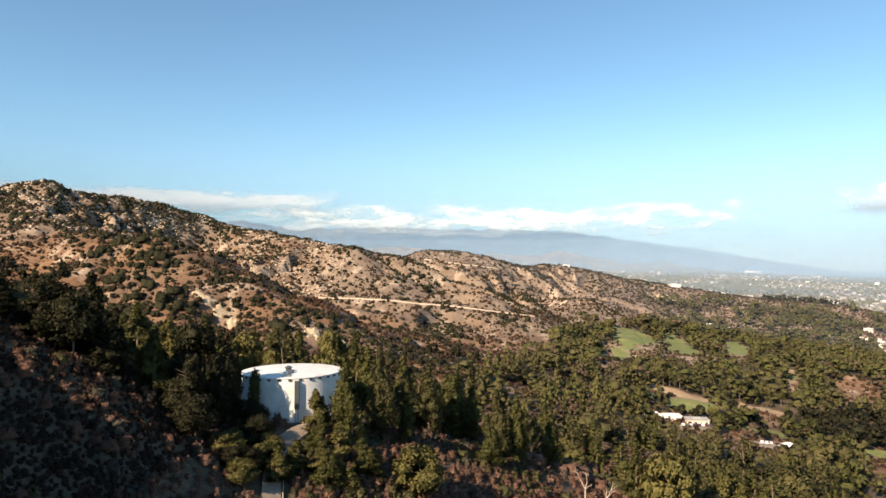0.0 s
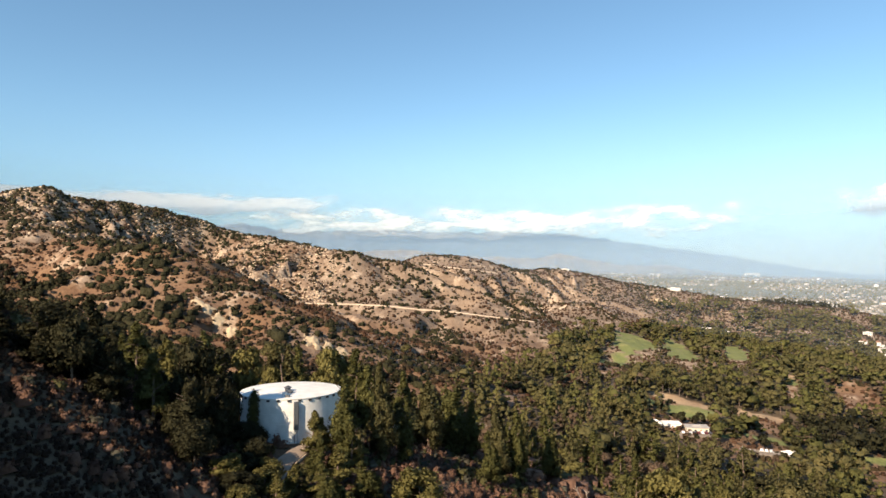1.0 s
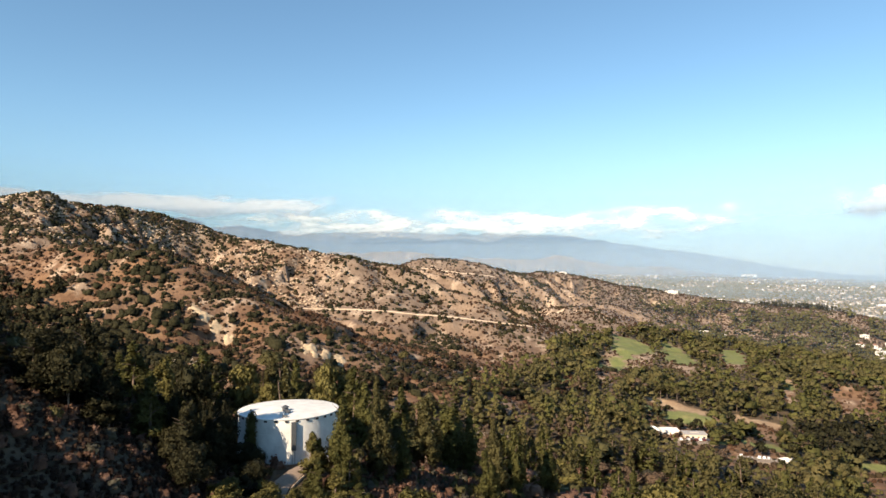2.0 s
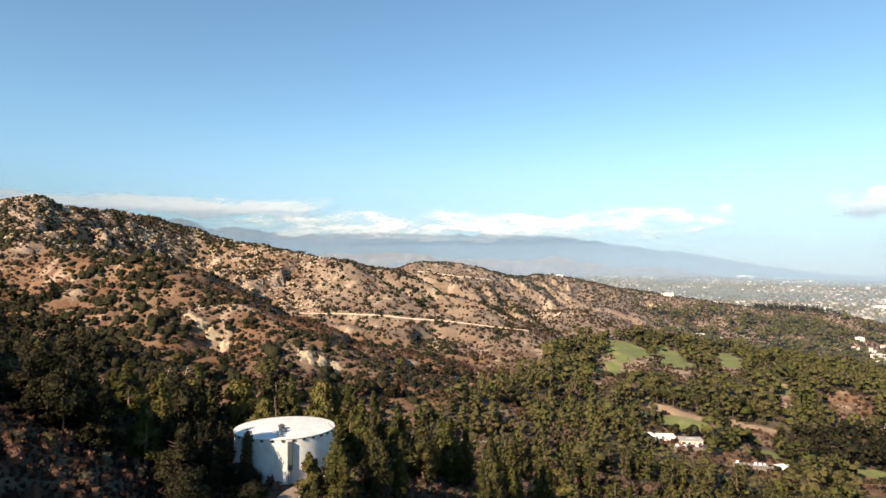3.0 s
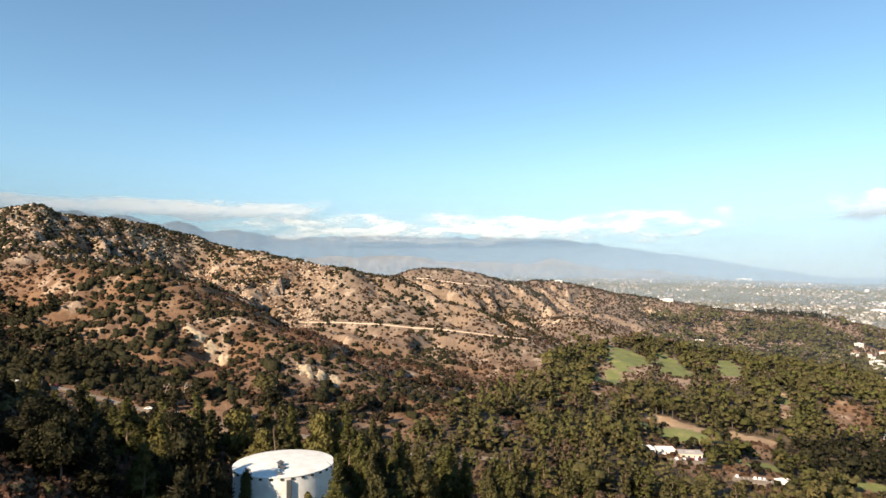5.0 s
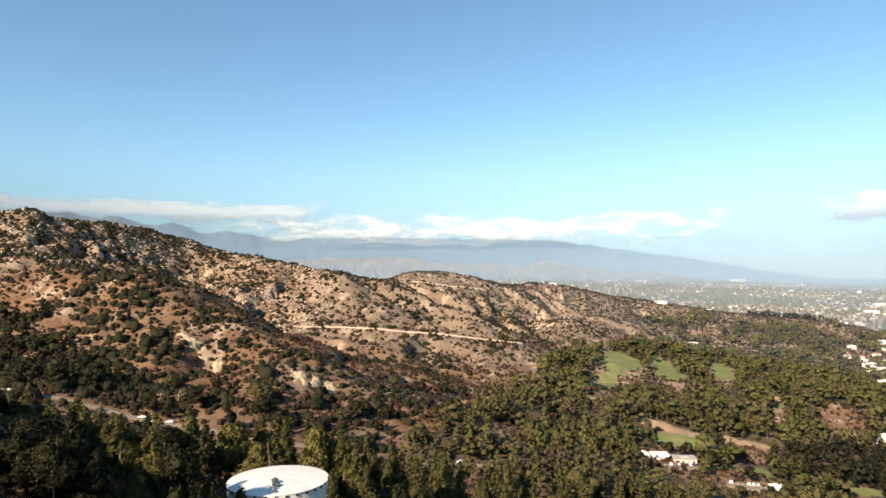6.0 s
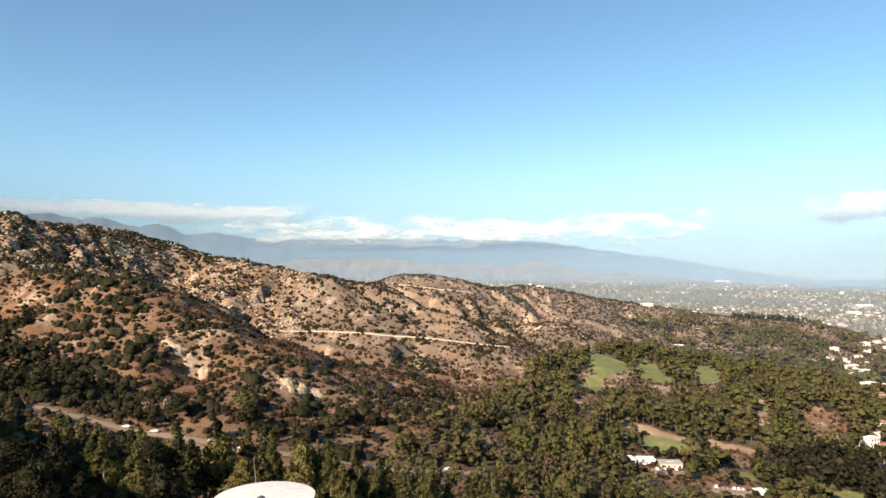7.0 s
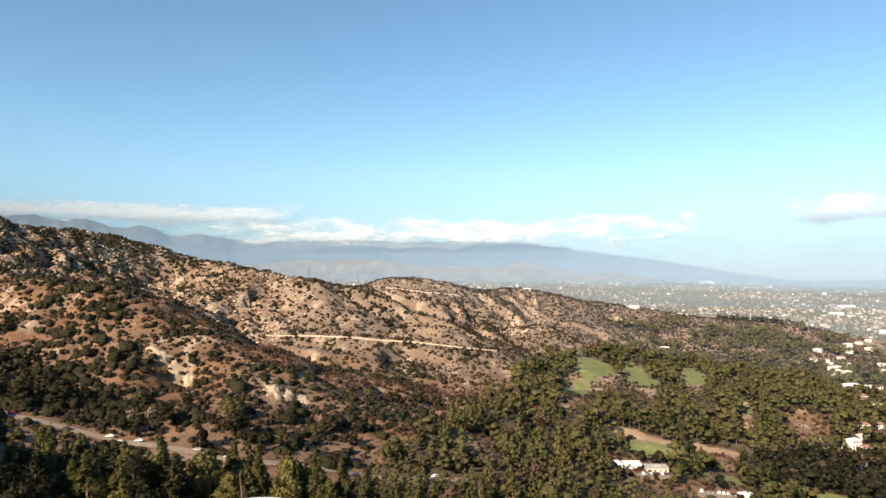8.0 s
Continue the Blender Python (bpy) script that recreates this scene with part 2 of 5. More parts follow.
def ground_material():
    m, n, l, b = material("hillside_earth")
    co = n.new("ShaderNodeTexCoord").outputs["Object"]
    big, mid = noise_node(n, l, co, 0.012, 5), noise_node(n, l, co, 0.06, 6, 0.65)
    fine = noise_node(n, l, co, 0.45, 6, 0.7)
    earth = ramp(n, l, mid, [(0.30, (0.130, 0.092, 0.064)), (0.50, (0.208, 0.156, 0.112)), (0.72, (0.300, 0.238, 0.178))])
    rusty = ramp(n, l, mid, [(0.30, (0.092, 0.048, 0.027)), (0.52, (0.165, 0.094, 0.048)), (0.75, (0.255, 0.166, 0.092))])
    red = n.new("ShaderNodeAttribute")
    red.attribute_name = "rust"
    base = mixed(n, l, red.outputs["Fac"], earth, rusty)
    rock_at = n.new("ShaderNodeAttribute")
    rock_at.attribute_name = "rock"
    pale = ramp(n, l, fine, [(0.30, (0.29, 0.215, 0.150)), (0.55, (0.46, 0.375, 0.28)), (0.75, (0.58, 0.50, 0.39))])
    base = mixed(n, l, rock_at.outputs["Fac"], base, pale)
    grass_at = n.new("ShaderNodeAttribute")
    grass_at.attribute_name = "grass"
    lawn = ramp(n, l, mid, [(0.3, (0.11, 0.145, 0.042)), (0.55, (0.16, 0.185, 0.058)), (0.75, (0.25, 0.235, 0.098))])
    base = mixed(n, l, grass_at.outputs["Fac"], base, lawn)
    under_at = n.new("ShaderNodeAttribute")
    under_at.attribute_name = "litter"
    litter = ramp(n, l, fine, [(0.3, (0.036, 0.030, 0.016)), (0.6, (0.068, 0.054, 0.030)), (0.8, (0.13, 0.092, 0.056))])
    base = mixed(n, l, under_at.outputs["Fac"], base, litter)
    dry_at = n.new("ShaderNodeAttribute")
    dry_at.attribute_name = "dry"
    hay = ramp(n, l, mid, [(0.3, (0.25, 0.165, 0.10)), (0.5, (0.36, 0.265, 0.16)), (0.75, (0.47, 0.37, 0.24))])
    base = mixed(n, l, dry_at.outputs["Fac"], base, hay)
    town_at = n.new("ShaderNodeAttribute")
    town_at.attribute_name = "town"
    town = ramp(n, l, mid, [(0.35, (0.07, 0.085, 0.05)), (0.5, (0.14, 0.15, 0.11)), (0.7, (0.26, 0.25, 0.22))])
    base = mixed(n, l, town_at.outputs["Fac"], base, town)
    speck = n.new("ShaderNodeMix")
    speck.data_type, speck.blend_type = "RGBA", "MULTIPLY"
    speck.inputs["Factor"].default_value = 0.55
    l.new(base, speck.inputs["A"])
    l.new(ramp(n, l, fine, [(0.3, (0.55, 0.52, 0.5)), (0.65, (1, 1, 1))]), speck.inputs["B"])
    l.new(speck.outputs["Result"], b.inputs["Base Color"])
    b.inputs["Roughness"].default_value = 0.95
    bump(n, l, b, fine, 0.8, 1.2)
    return m


def leaf_material(name, dark, mid, light):
    m, n, l, b = material(name)
    geo = n.new("ShaderNodeNewGeometry")
    info = n.new("ShaderNodeObjectInfo")
    add = n.new("ShaderNodeMath")
    add.operation = "MULTIPLY_ADD"
    add.inputs[1].default_value = 0.20
    tone_at = n.new("ShaderNodeAttribute")
    tone_at.attribute_name = "tone"
    half = n.new("ShaderNodeMath")
    half.operation = "MULTIPLY"
    half.inputs[1].default_value = 0.42
    l.new(tone_at.outputs["Fac"], half.inputs[0])
    l.new(half.outputs[0], add.inputs[2])
    l.new(geo.outputs["Random Per Island"], add.inputs[0])
    add2 = n.new("ShaderNodeMath")
    add2.operation = "MULTIPLY_ADD"
    add2.inputs[1].default_value = 0.30
    l.new(info.outputs["Random"], add2.inputs[0])
    l.new(add.outputs[0], add2.inputs[2])
    co = n.new("ShaderNodeTexCoord").outputs["Object"]
    sprig = noise_node(n, l, co, 1.1, 5, 0.72)
    add3 = n.new("ShaderNodeMath")
    add3.operation = "MULTIPLY_ADD"
    add3.inputs[1].default_value, add3.inputs[2].default_value = 0.9, -0.45
    l.new(sprig, add3.inputs[0])
    add4 = n.new("ShaderNodeMath")
    l.new(add2.outputs[0], add4.inputs[0])
    l.new(add3.outputs[0], add4.inputs[1])
    col = ramp(n, l, add4.outputs[0], [(0.05, dark), (0.5, mid), (0.95, light)])
    l.new(col, b.inputs["Base Color"])
    bump(n, l, b, sprig, 0.9, 0.9)
    b.inputs["Roughness"].default_value = 0.75
    b.inputs["Specular IOR Level"].default_value = 0.2
    tr = n.new("ShaderNodeBsdfTranslucent")
    l.new(col, tr.inputs["Color"])
    mx = n.new("ShaderNodeMixShader")
    mx.inputs["Fac"].default_value = 0.32
    l.new(b.outputs[0], mx.inputs[1])
    l.new(tr.outputs[0], mx.inputs[2])
    l.new(mx.outputs[0], n["Material Output"].inputs["Surface"])
    return m


def plain_material(name, colour, rough=0.8, vary=0.15, scale=1.5, metal=0.0, relief=0.15):
    m, n, l, b = material(name)
    co = n.new("ShaderNodeTexCoord").outputs["Object"]
    f1 = noise_node(n, l, co, scale, 6, 0.65)
    lo = tuple(c * (1 - vary) for c in colour)
    hi = tuple(min(1, c * (1 + vary)) for c in colour)
    l.new(ramp(n, l, f1, [(0.3, lo), (0.7, hi)]), b.inputs["Base Color"])
    b.inputs["Roughness"].default_value, b.inputs["Metallic"].default_value = rough, metal
    bump(n, l, b, f1, relief, 0.05)
    return m


M_GROUND = ground_material()
M_PINE = leaf_material("pine_needles", (0.076, 0.079, 0.025), (0.119, 0.120, 0.038), (0.185, 0.176, 0.058))
M_OAK = leaf_material("oak_leaves", (0.078, 0.075, 0.030), (0.120, 0.112, 0.045), (0.172, 0.154, 0.066))
M_YELLOW = leaf_material("yellowing_leaves", (0.115, 0.108, 0.034), (0.172, 0.158, 0.052), (0.235, 0.210, 0.076))
M_OLIVE = leaf_material("olive_leaves", (0.098, 0.090, 0.036), (0.140, 0.125, 0.048), (0.182, 0.158, 0.066))
M_BROWN = leaf_material("brown_thin_leaves", (0.10, 0.072, 0.048), (0.155, 0.112, 0.076), (0.21, 0.16, 0.115))
M_BRUSH = leaf_material("chaparral_leaves", (0.030, 0.022, 0.012), (0.053, 0.039, 0.021), (0.095, 0.071, 0.038))
M_RUSTY = leaf_material("rusty_buckwheat", (0.048, 0.027, 0.017), (0.085, 0.048, 0.029), (0.140, 0.082, 0.050))
M_BUCK = leaf_material("brown_buckwheat", (0.095, 0.062, 0.040), (0.145, 0.096, 0.062), (0.20, 0.14, 0.092))
M_DRY = leaf_material("dry_brush_twigs", (0.115, 0.066, 0.047), (0.200, 0.118, 0.082), (0.290, 0.190, 0.135))
# brown brush colour darkened to stand for the near bank's shade
M_SHADE_BRUSH = leaf_material("shade_dark_brush_leaves", (0.030, 0.020, 0.014), (0.050, 0.032, 0.022), (0.085, 0.053, 0.036))
# dark oak leaves; also carries the left slope's shade in its colour
M_DARK_LEAF = leaf_material("dark_oak_and_shade_leaves", (0.021, 0.022, 0.010), (0.039, 0.039, 0.018), (0.070, 0.067, 0.031))
M_GREY = leaf_material("grey_sage_leaves", (0.07, 0.068, 0.048), (0.11, 0.105, 0.078), (0.16, 0.15, 0.115))
M_BARK = plain_material("grey_brown_bark", (0.14, 0.105, 0.08), 0.9, 0.3, 3)
M_BARE = plain_material("pale_dead_wood", (0.42, 0.36, 0.30), 0.85, 0.2, 3)
M_TANK = plain_material("white_tank_paint", (0.62, 0.635, 0.615), 0.6, 0.16, 0.35)
M_STEEL = plain_material("dark_steel", (0.12, 0.13, 0.14), 0.5, 0.2, 3, 0.6)
M_TRAIL = plain_material("pale_trail_dust", (0.47, 0.38, 0.28), 0.95, 0.18, 0.3)
M_DRIVE = plain_material("dusty_drive", (0.25, 0.20, 0.155), 0.95, 0.25, 0.5)
M_ROAD = plain_material("worn_asphalt", (0.20, 0.165, 0.125), 0.9, 0.2, 0.4)


# ---------------------------------------------------------------- mesh helpers
def mesh_from(name, verts, faces_flat, sizes, mat, normals=None):
    me = bpy.data.meshes.new(name)
    verts = np.asarray(verts, np.float32)
    me.vertices.add(len(verts))
    me.vertices.foreach_set("co", verts.ravel())
    me.loops.add(len(faces_flat))
    me.loops.foreach_set("vertex_index", np.asarray(faces_flat, np.int32))
    sizes = np.asarray(sizes, np.int32)
    me.polygons.add(len(sizes))
    me.polygons.foreach_set("loop_start", np.concatenate([[0], np.cumsum(sizes)[:-1]]).astype(np.int32))
    me.polygons.foreach_set("loop_total", sizes)
    me.materials.append(mat)
    me.update(calc_edges=True)
    if normals is not None:
        me.polygons.foreach_set("use_smooth", np.ones(len(sizes), bool))
        me.normals_split_custom_set_from_vertices(np.asarray(normals, np.float32))
    return me


def part(name, bm, mat, parent, label=""):
    me = bpy.data.meshes.new(name)
    bm.to_mesh(me)
    bm.free()
    me.materials.append(mat)
    ob = new(name, me)
    ob.parent = parent
    return tagged(ob, label=label)


def thing(name, label, category, at=None, group="", kind=""):
    ob = new(name)
    if at is not None:
        ob.matrix_basis = at
    return tagged(ob, label, category, group, kind)


# ---------------------------------------------------------------- ground sheet
idx = np.arange(NU * NV).reshape(NV, NU)
quads = np.stack([idx[:-1, :-1], idx[:-1, 1:], idx[1:, 1:], idx[1:, :-1]], -1).reshape(-1, 4)
ground_mesh = mesh_from("ground", np.stack([gx.ravel(), gy.ravel(), GZ.ravel()], 1), quads.ravel(), np.full(len(quads), 4), M_GROUND)
ground_mesh.polygons.foreach_set("use_smooth", np.ones(len(quads), bool))
fxx, fyy = gx.ravel(), gy.ravel()

# pale rock faces on the slopes: centre and radius
OUTCROPS = [(-90, 452, 7.5), (-78, 456, 5), (-70, 462, 4.5), (-180, 486, 5), (-172, 482, 5.5), (-163, 479, 4.5), (-152, 475, 4.5), (620, 1060, 10), (632, 1045, 8), (406, 1240, 20), (436, 1238, 13)]
# golf fairways: centre, half length, half width, turn
FAIRWAYS = [(243, 845, 66, 27, 68), (186, 725, 62, 19, 65), (305, 850, 82, 19, 78), (378, 848, 88, 16, 68), (195, 527, 30, 15, -12),
            (225, 463, 27, 10, 5), (113, 592, 12, 8, 60), (350, 662, 24, 8, 75), (446, 868, 16, 6, 80), (300, 452, 16, 8, 10)]


def fairway_mask(x, y, plots=None):
    out = np.zeros(np.shape(x))
    wob = 0.6 * fbm(np.asarray(x) / 13, np.asarray(y) / 13, 3, 91)
    for cx, cy, la, lb, turn in plots or FAIRWAYS:
        c, s = math.cos(radians(turn)), math.sin(radians(turn))
        u, v = ((x - cx) * c + (y - cy) * s) / la, (-(x - cx) * s + (y - cy) * c) / lb
        out = np.maximum(out, 1 - step(np.hypot(u, v) + wob, 0.85, 1.05))
    return out


# banks of dry tan grass, given as the fairways are
DRY_BANKS = [(212, 548, 32, 11, -14), (252, 536, 26, 10, -20), (194, 562, 18, 7, -10), (362, 684, 10, 5, 30)]


# bare banks, yards and car parks in the wood
CLEARINGS = [(165, 474, 16), (182, 458, 16), (224, 432, 9), (396, 636, 20),
             (380, 606, 16), (442, 1104, 14), (-20, 372, 10), (100, 684, 16), (60, 470, 12)]


# homes on the far slope: place, turn, width, depth, storeys, flat roof
HOMES = [(683, 1068, 10, 14, 10, 2, 0), (703, 1066, -5, 12, 10, 2, 0), (664, 990, 20, 16, 12, 3, 1), (640, 946, 15, 22, 12, 2, 1), (652, 960, 10, 14, 10, 3, 1),
         (596, 852, 5, 24, 12, 2, 1), (636, 860, 0, 18, 12, 2, 1), (867, 1214, 0, 14, 10, 2, 0), (905, 1242, 10, 16, 10, 2, 0), (801, 1068, 5, 20, 12, 2, 1)]
HOMES_2 = [(402, 574, 20, 15, 9, 2, 1), (411, 569, 20, 10, 8, 1, 0), (446, 622, 0, 12, 9, 2, 0), (760, 1010, 0, 18, 12, 2, 1), (720, 930, 12, 20, 12, 2, 1),
           (730, 1130, 8, 15, 10, 2, 1), (800, 1150, 0, 16, 12, 2, 0), (560, 780, 10, 12, 10, 1, 0), (690, 1020, 10, 14, 10, 2, 1)]
HOMES_3 = [(582, 838, 12, 20, 10, 2, 1), (612, 850, 6, 16, 11, 2, 1), (544, 736, 15, 13, 9, 1, 1), (471, 635, 10, 12, 9, 2, 0), (428, 598, 8, 11, 8, 1, 1), (388, 561, 14, 13, 8, 2, 1),
           (368, 518, 20, 9, 7, 1, 1), (726, 1045, 8, 14, 10, 2, 1), (700, 1044, 4, 12, 9, 2, 1), (746, 1090, 12, 13, 10, 2, 0), (676, 975, 15, 15, 10, 2, 1), (828, 1190, 4, 18, 10, 2, 1), (862, 1180, 8, 15, 10, 2, 1)]


def wooded(x, y):
    """How densely trees stand, 0 to 1."""
    x, y = np.asarray(x, float), np.asarray(y, float)
    n1 = fbm(x / 45, y / 45, 3, 101)
    n2 = fbm(x / 18, y / 18, 2, 105)
    valley = step(y, 185, 205) * (1 - step(y - np.interp(x, [-300, -200, -90, -40, 0, 37, 74, 132, 189, 250, 330, 400, 440, 480, 520, 700],
                                                     [352, 344, 330, 356, 418, 500, 600, 735, 860, 900, 1000, 1060, 1040, 960, 900, 860]), -12, 12))
    dens = valley * np.clip(0.95 + 0.6 * n1 + 0.3 * n2, 0, 1)
    dens = dens * (1 - 0.72 * (1 - step(y, 300, 345)) * step(x, -25, 5) * (1 - step(x, 110, 150)))
    far = step(x, 330, 420) * step(y, 900, 960) * (1 - step(y, 1200, 1300)) * np.clip(0.02 + 0.9 * n1, 0, 1)
    far = np.maximum(far, 0.32 * step(x, 430, 470) * step(y, 660, 700) * (1 - step(y, 1000, 1050)) * np.clip(0.6 + n1, 0, 1))
    dens = np.maximum(dens, far)
    open_ground = np.zeros_like(dens)
    for d in (0, 15, 30, 45, 60):
        far_on = 1 + d / np.maximum(np.hypot(x, y), 50)
        if d <= 45:
            open_ground = np.maximum(open_ground, fairway_mask(x * far_on, y * far_on, DRY_BANKS))
        open_ground = np.maximum(open_ground, fairway_mask(x * far_on, y * far_on))
    for cx, cy, r in CLEARINGS:
        for d in (0, 18, 36):
            open_ground = np.maximum(open_ground, 1 - step(np.hypot(x + 0.4 * d - cx, y + d - cy) + 5 * n2, r - 3, r + 2))
    for hx, hy, turn, hw, hd, st, flat in HOMES + HOMES_2 + HOMES_3:
        for d in (0, 16, 32):
            far_on = 1 + d / np.maximum(np.hypot(x, y), 50)
            open_ground = np.maximum(open_ground, 1 - step(np.hypot(x * far_on - hx, y * far_on - hy), 0.5 * hw, 0.5 * hw + 4))
    return dens * (1 - open_ground)


woods = wooded(fxx, fyy) * (fyy > 60)
hill_main = step(fyy, 600, 760) * (1 - step(fxx, -230, -80))
rock = hill_main * step(fbm(fxx / 8, fyy / 12, 4, 111) + 0.25 * fbm(fxx / 60, fyy / 60, 2, 113), 0.12, 0.34) * 0.9
rock = np.maximum(rock, 0.75 * step(fbm(fxx / 12, fyy / 12, 4, 115) + 0.3 * fbm(fxx / 70, fyy / 70, 2, 117), 0.36, 0.55) * step(fyy, 430, 500) * (1 - step(fyy, 1400, 1500)))
rust = np.maximum(1 - step(fyy, 600, 760), 0.55 * hill_main) * np.clip(0.85 + 0.9 * fbm(fxx / 50, fyy / 50, 3, 121), 0, 1)
grass = fairway_mask(fxx, fyy)
litter = np.clip(np.maximum(step(woods, 0.2, 0.7) * 0.85, (1 - step(fyy, 300, 340)) * (0.8 + 0.5 * fbm(fxx / 20, fyy / 20, 3, 125))), 0, 1) * (1 - grass)
town = step(fyy, 1380, 1500) * np.ones_like(fxx)
for nm, val in (("rock", rock), ("rust", rust), ("grass", grass), ("litter", litter), ("town", town), ("dry", fairway_mask(fxx, fyy, DRY_BANKS) * (1 - 0.8 * grass))):
    at = ground_mesh.attributes.new(nm, "FLOAT", "POINT")
    at.data.foreach_set("value", np.asarray(val, np.float32))
ground = tagged(new("ground", ground_mesh), "brown dry hills with chaparral, wooded valley and hazy plain", "ground", kind="structure")

# ---------------------------------------------------------------- plants
rng = np.random.default_rng(7)


def unit(a):
    return a / np.maximum(np.linalg.norm(a, axis=1), 1e-6)[:, None]


def leaf_cloud(centres, out, size, rng, loose=0.48):
    """Small bent leaf sprays at the given centres, most of them facing outwards."""
    n = len(centres)
    face = unit(unit(out) + 0.75 * rng.normal(size=(n, 3)))
    u = unit(np.cross(face, rng.normal(size=(n, 3))))
    v = np.cross(face, u)
    s = size * rng.uniform(0.6, 1.3, (n, 1))
    nrm = np.cross(u, v)
    p = np.stack([centres - u * s, centres - v * s * 0.62 + nrm * s * 0.3, centres + u * s * 1.15, centres + v * s * 0.62 + nrm * s * 0.3], 1)
    soft = unit(unit(out) + loose * rng.normal(size=(n, 3)))
    return p.reshape(-1, 3), np.arange(4 * n).reshape(-1, 4), np.repeat(soft, 4, axis=0)


def barrel_lump():
    """A cheap round lump of ten quads, its first two closing it below."""
    v = [(r * math.cos(a * math.tau / 6 + t), r * math.sin(a * math.tau / 6 + t), z) for r, z, t in ((0.94, -0.45, 0.0), (0.60, 0.72, 0.5)) for a in range(6)]
    f = [(3, 2, 1, 0), (5, 4, 3, 0), (6, 7, 8, 9), (6, 9, 10, 11)] + [(a, (a + 1) % 6, 6 + (a + 1) % 6, 6 + a) for a in range(6)]
    return np.array(v), np.array(f)


BARREL = barrel_lump()


def crown_lobes(kind, h, w, rng, fine=1.0):
    """Centres and half sizes of the clumps that make a crown."""
    lob = []
    if kind == "pine":
        for stem in range(3):
            a0, off = rng.uniform(0, 6.28), (0.0, 0.20, 0.26)[stem] * w
            ox, oy, hs, ws = math.cos(a0) * off, math.sin(a0) * off, h * (1.0, rng.uniform(0.68, 0.9), rng.uniform(0.5, 0.75))[stem], w * (0.85, 0.62, 0.6)[stem]
            m = int((13, 8, 6)[stem] * fine)
            for i in range(m):
                t = (i + rng.uniform(0, 1)) / m
                r = ws * 0.5 * (1 - t) ** 0.75 * rng.uniform(0.35, 1.05) * (0.6 + 0.4 * min(1, t * 5))
                a = rng.uniform(0, 6.28)
                lob.append((ox + math.cos(a) * r * 0.8, oy + math.sin(a) * r * 0.8, hs * (0.14 + 0.80 * t), 0.06 * w + 0.17 * ws * (1 - t), rng.uniform(0.05, 0.09) * h))
    elif kind == "column":
        m = int(11 * fine)
        lob = [(rng.normal(0, 0.1) * w, rng.normal(0, 0.1) * w, h * (0.1 + 0.82 * i / m), w * 0.42 * (1 - 0.7 * (i / m) ** 2), 0.11 * h) for i in range(m)]
    elif kind == "umbrella":
        for i in range(int(14 * fine)):
            a, r = rng.uniform(0, 6.28), w * 0.36 * rng.uniform(0.1, 1) ** 0.6
            lob.append((math.cos(a) * r, math.sin(a) * r, h * rng.uniform(0.58, 0.90), w * rng.uniform(0.14, 0.22), h * rng.uniform(0.06, 0.10)))
    else:
        for i in range(int(14 * fine)):
            a, e = rng.uniform(0, 6.28), rng.uniform(-0.9, 1.3)
            lob.append((math.cos(a) * w * 0.33 * math.cos(e), math.sin(a) * w * 0.33 * math.cos(e), h * (0.52 + 0.30 * math.sin(e)), w * rng.uniform(0.13, 0.23), h * rng.uniform(0.10, 0.19)))
    return np.array(lob)


def lumps(lob, centre, spread, rng, shrink=0.86, form=BARREL, drop=0):
    """The lobes as dented lumps, softly lit as parts of one crown."""
    v0, f0 = form
    n0 = len(v0)
    vs, fs, ns = [], [], []
    for k, L in enumerate(lob):
        a = rng.uniform(0, 6.28)
        c, sn = math.cos(a), math.sin(a)
        d = np.column_stack([v0[:, 0] * c - v0[:, 1] * sn, v0[:, 0] * sn + v0[:, 1] * c, v0[:, 2]])
        p = L[:3] + d * rng.uniform(0.75, 1.2, (n0, 1)) * shrink * L[[3, 3, 4]]
        vs.append(p)
        fs.append(f0[drop:] + n0 * k)
        ns.append(unit(0.75 * unit(d) + 0.9 * unit((p - centre) / spread) + 0.2 * rng.normal(size=(n0, 3))))
    return np.concatenate(vs), np.concatenate(fs), np.concatenate(ns)


def crown(kind, h, w, n, size, rng, fine=1.0):
    """A crown of clumps with sprays of leaves standing out of them."""
    lob = crown_lobes(kind, h, w, rng, fine)
    centre, spread = np.array((0, 0, 0.4 * h)), np.array((w, w, h))
    cv, cf, cn = lumps(lob, centre, spread, rng, shrink=0.70 if fine > 1 else 0.84)
    d = unit(rng.normal(size=(n, 3)))
    L = lob[rng.integers(0, len(lob), n)]
    p = L[:, :3] + d * (rng.uniform(0.66, 1.15, (n, 1)) if fine > 1 else rng.uniform(0.78, 1.04, (n, 1))) * L[:, [3, 3, 4]]
    out = 0.8 * d + 0.9 * unit((p - centre) / spread)
    lv, lf, ln = leaf_cloud(p, out, size, rng, 0.45 if fine > 1 else 0.25)
    return np.concatenate([cv, lv]), np.concatenate([cf, lf + len(cv)]), np.concatenate([cn, ln])


def tube(bm, a, b, ra, rb, sides=6):
    a, b = Vector(a), Vector(b)
    q = (b - a).to_track_quat("Z", "Y")
    ring = [[bm.verts.new(p + q @ Vector((math.cos(i * math.tau / sides) * r, math.sin(i * math.tau / sides) * r, 0))) for i in range(sides)] for p, r in ((a, ra), (b, rb))]
    for i in range(sides):
        bm.faces.new((ring[0][i], ring[0][(i + 1) % sides], ring[1][(i + 1) % sides], ring[1][i]))


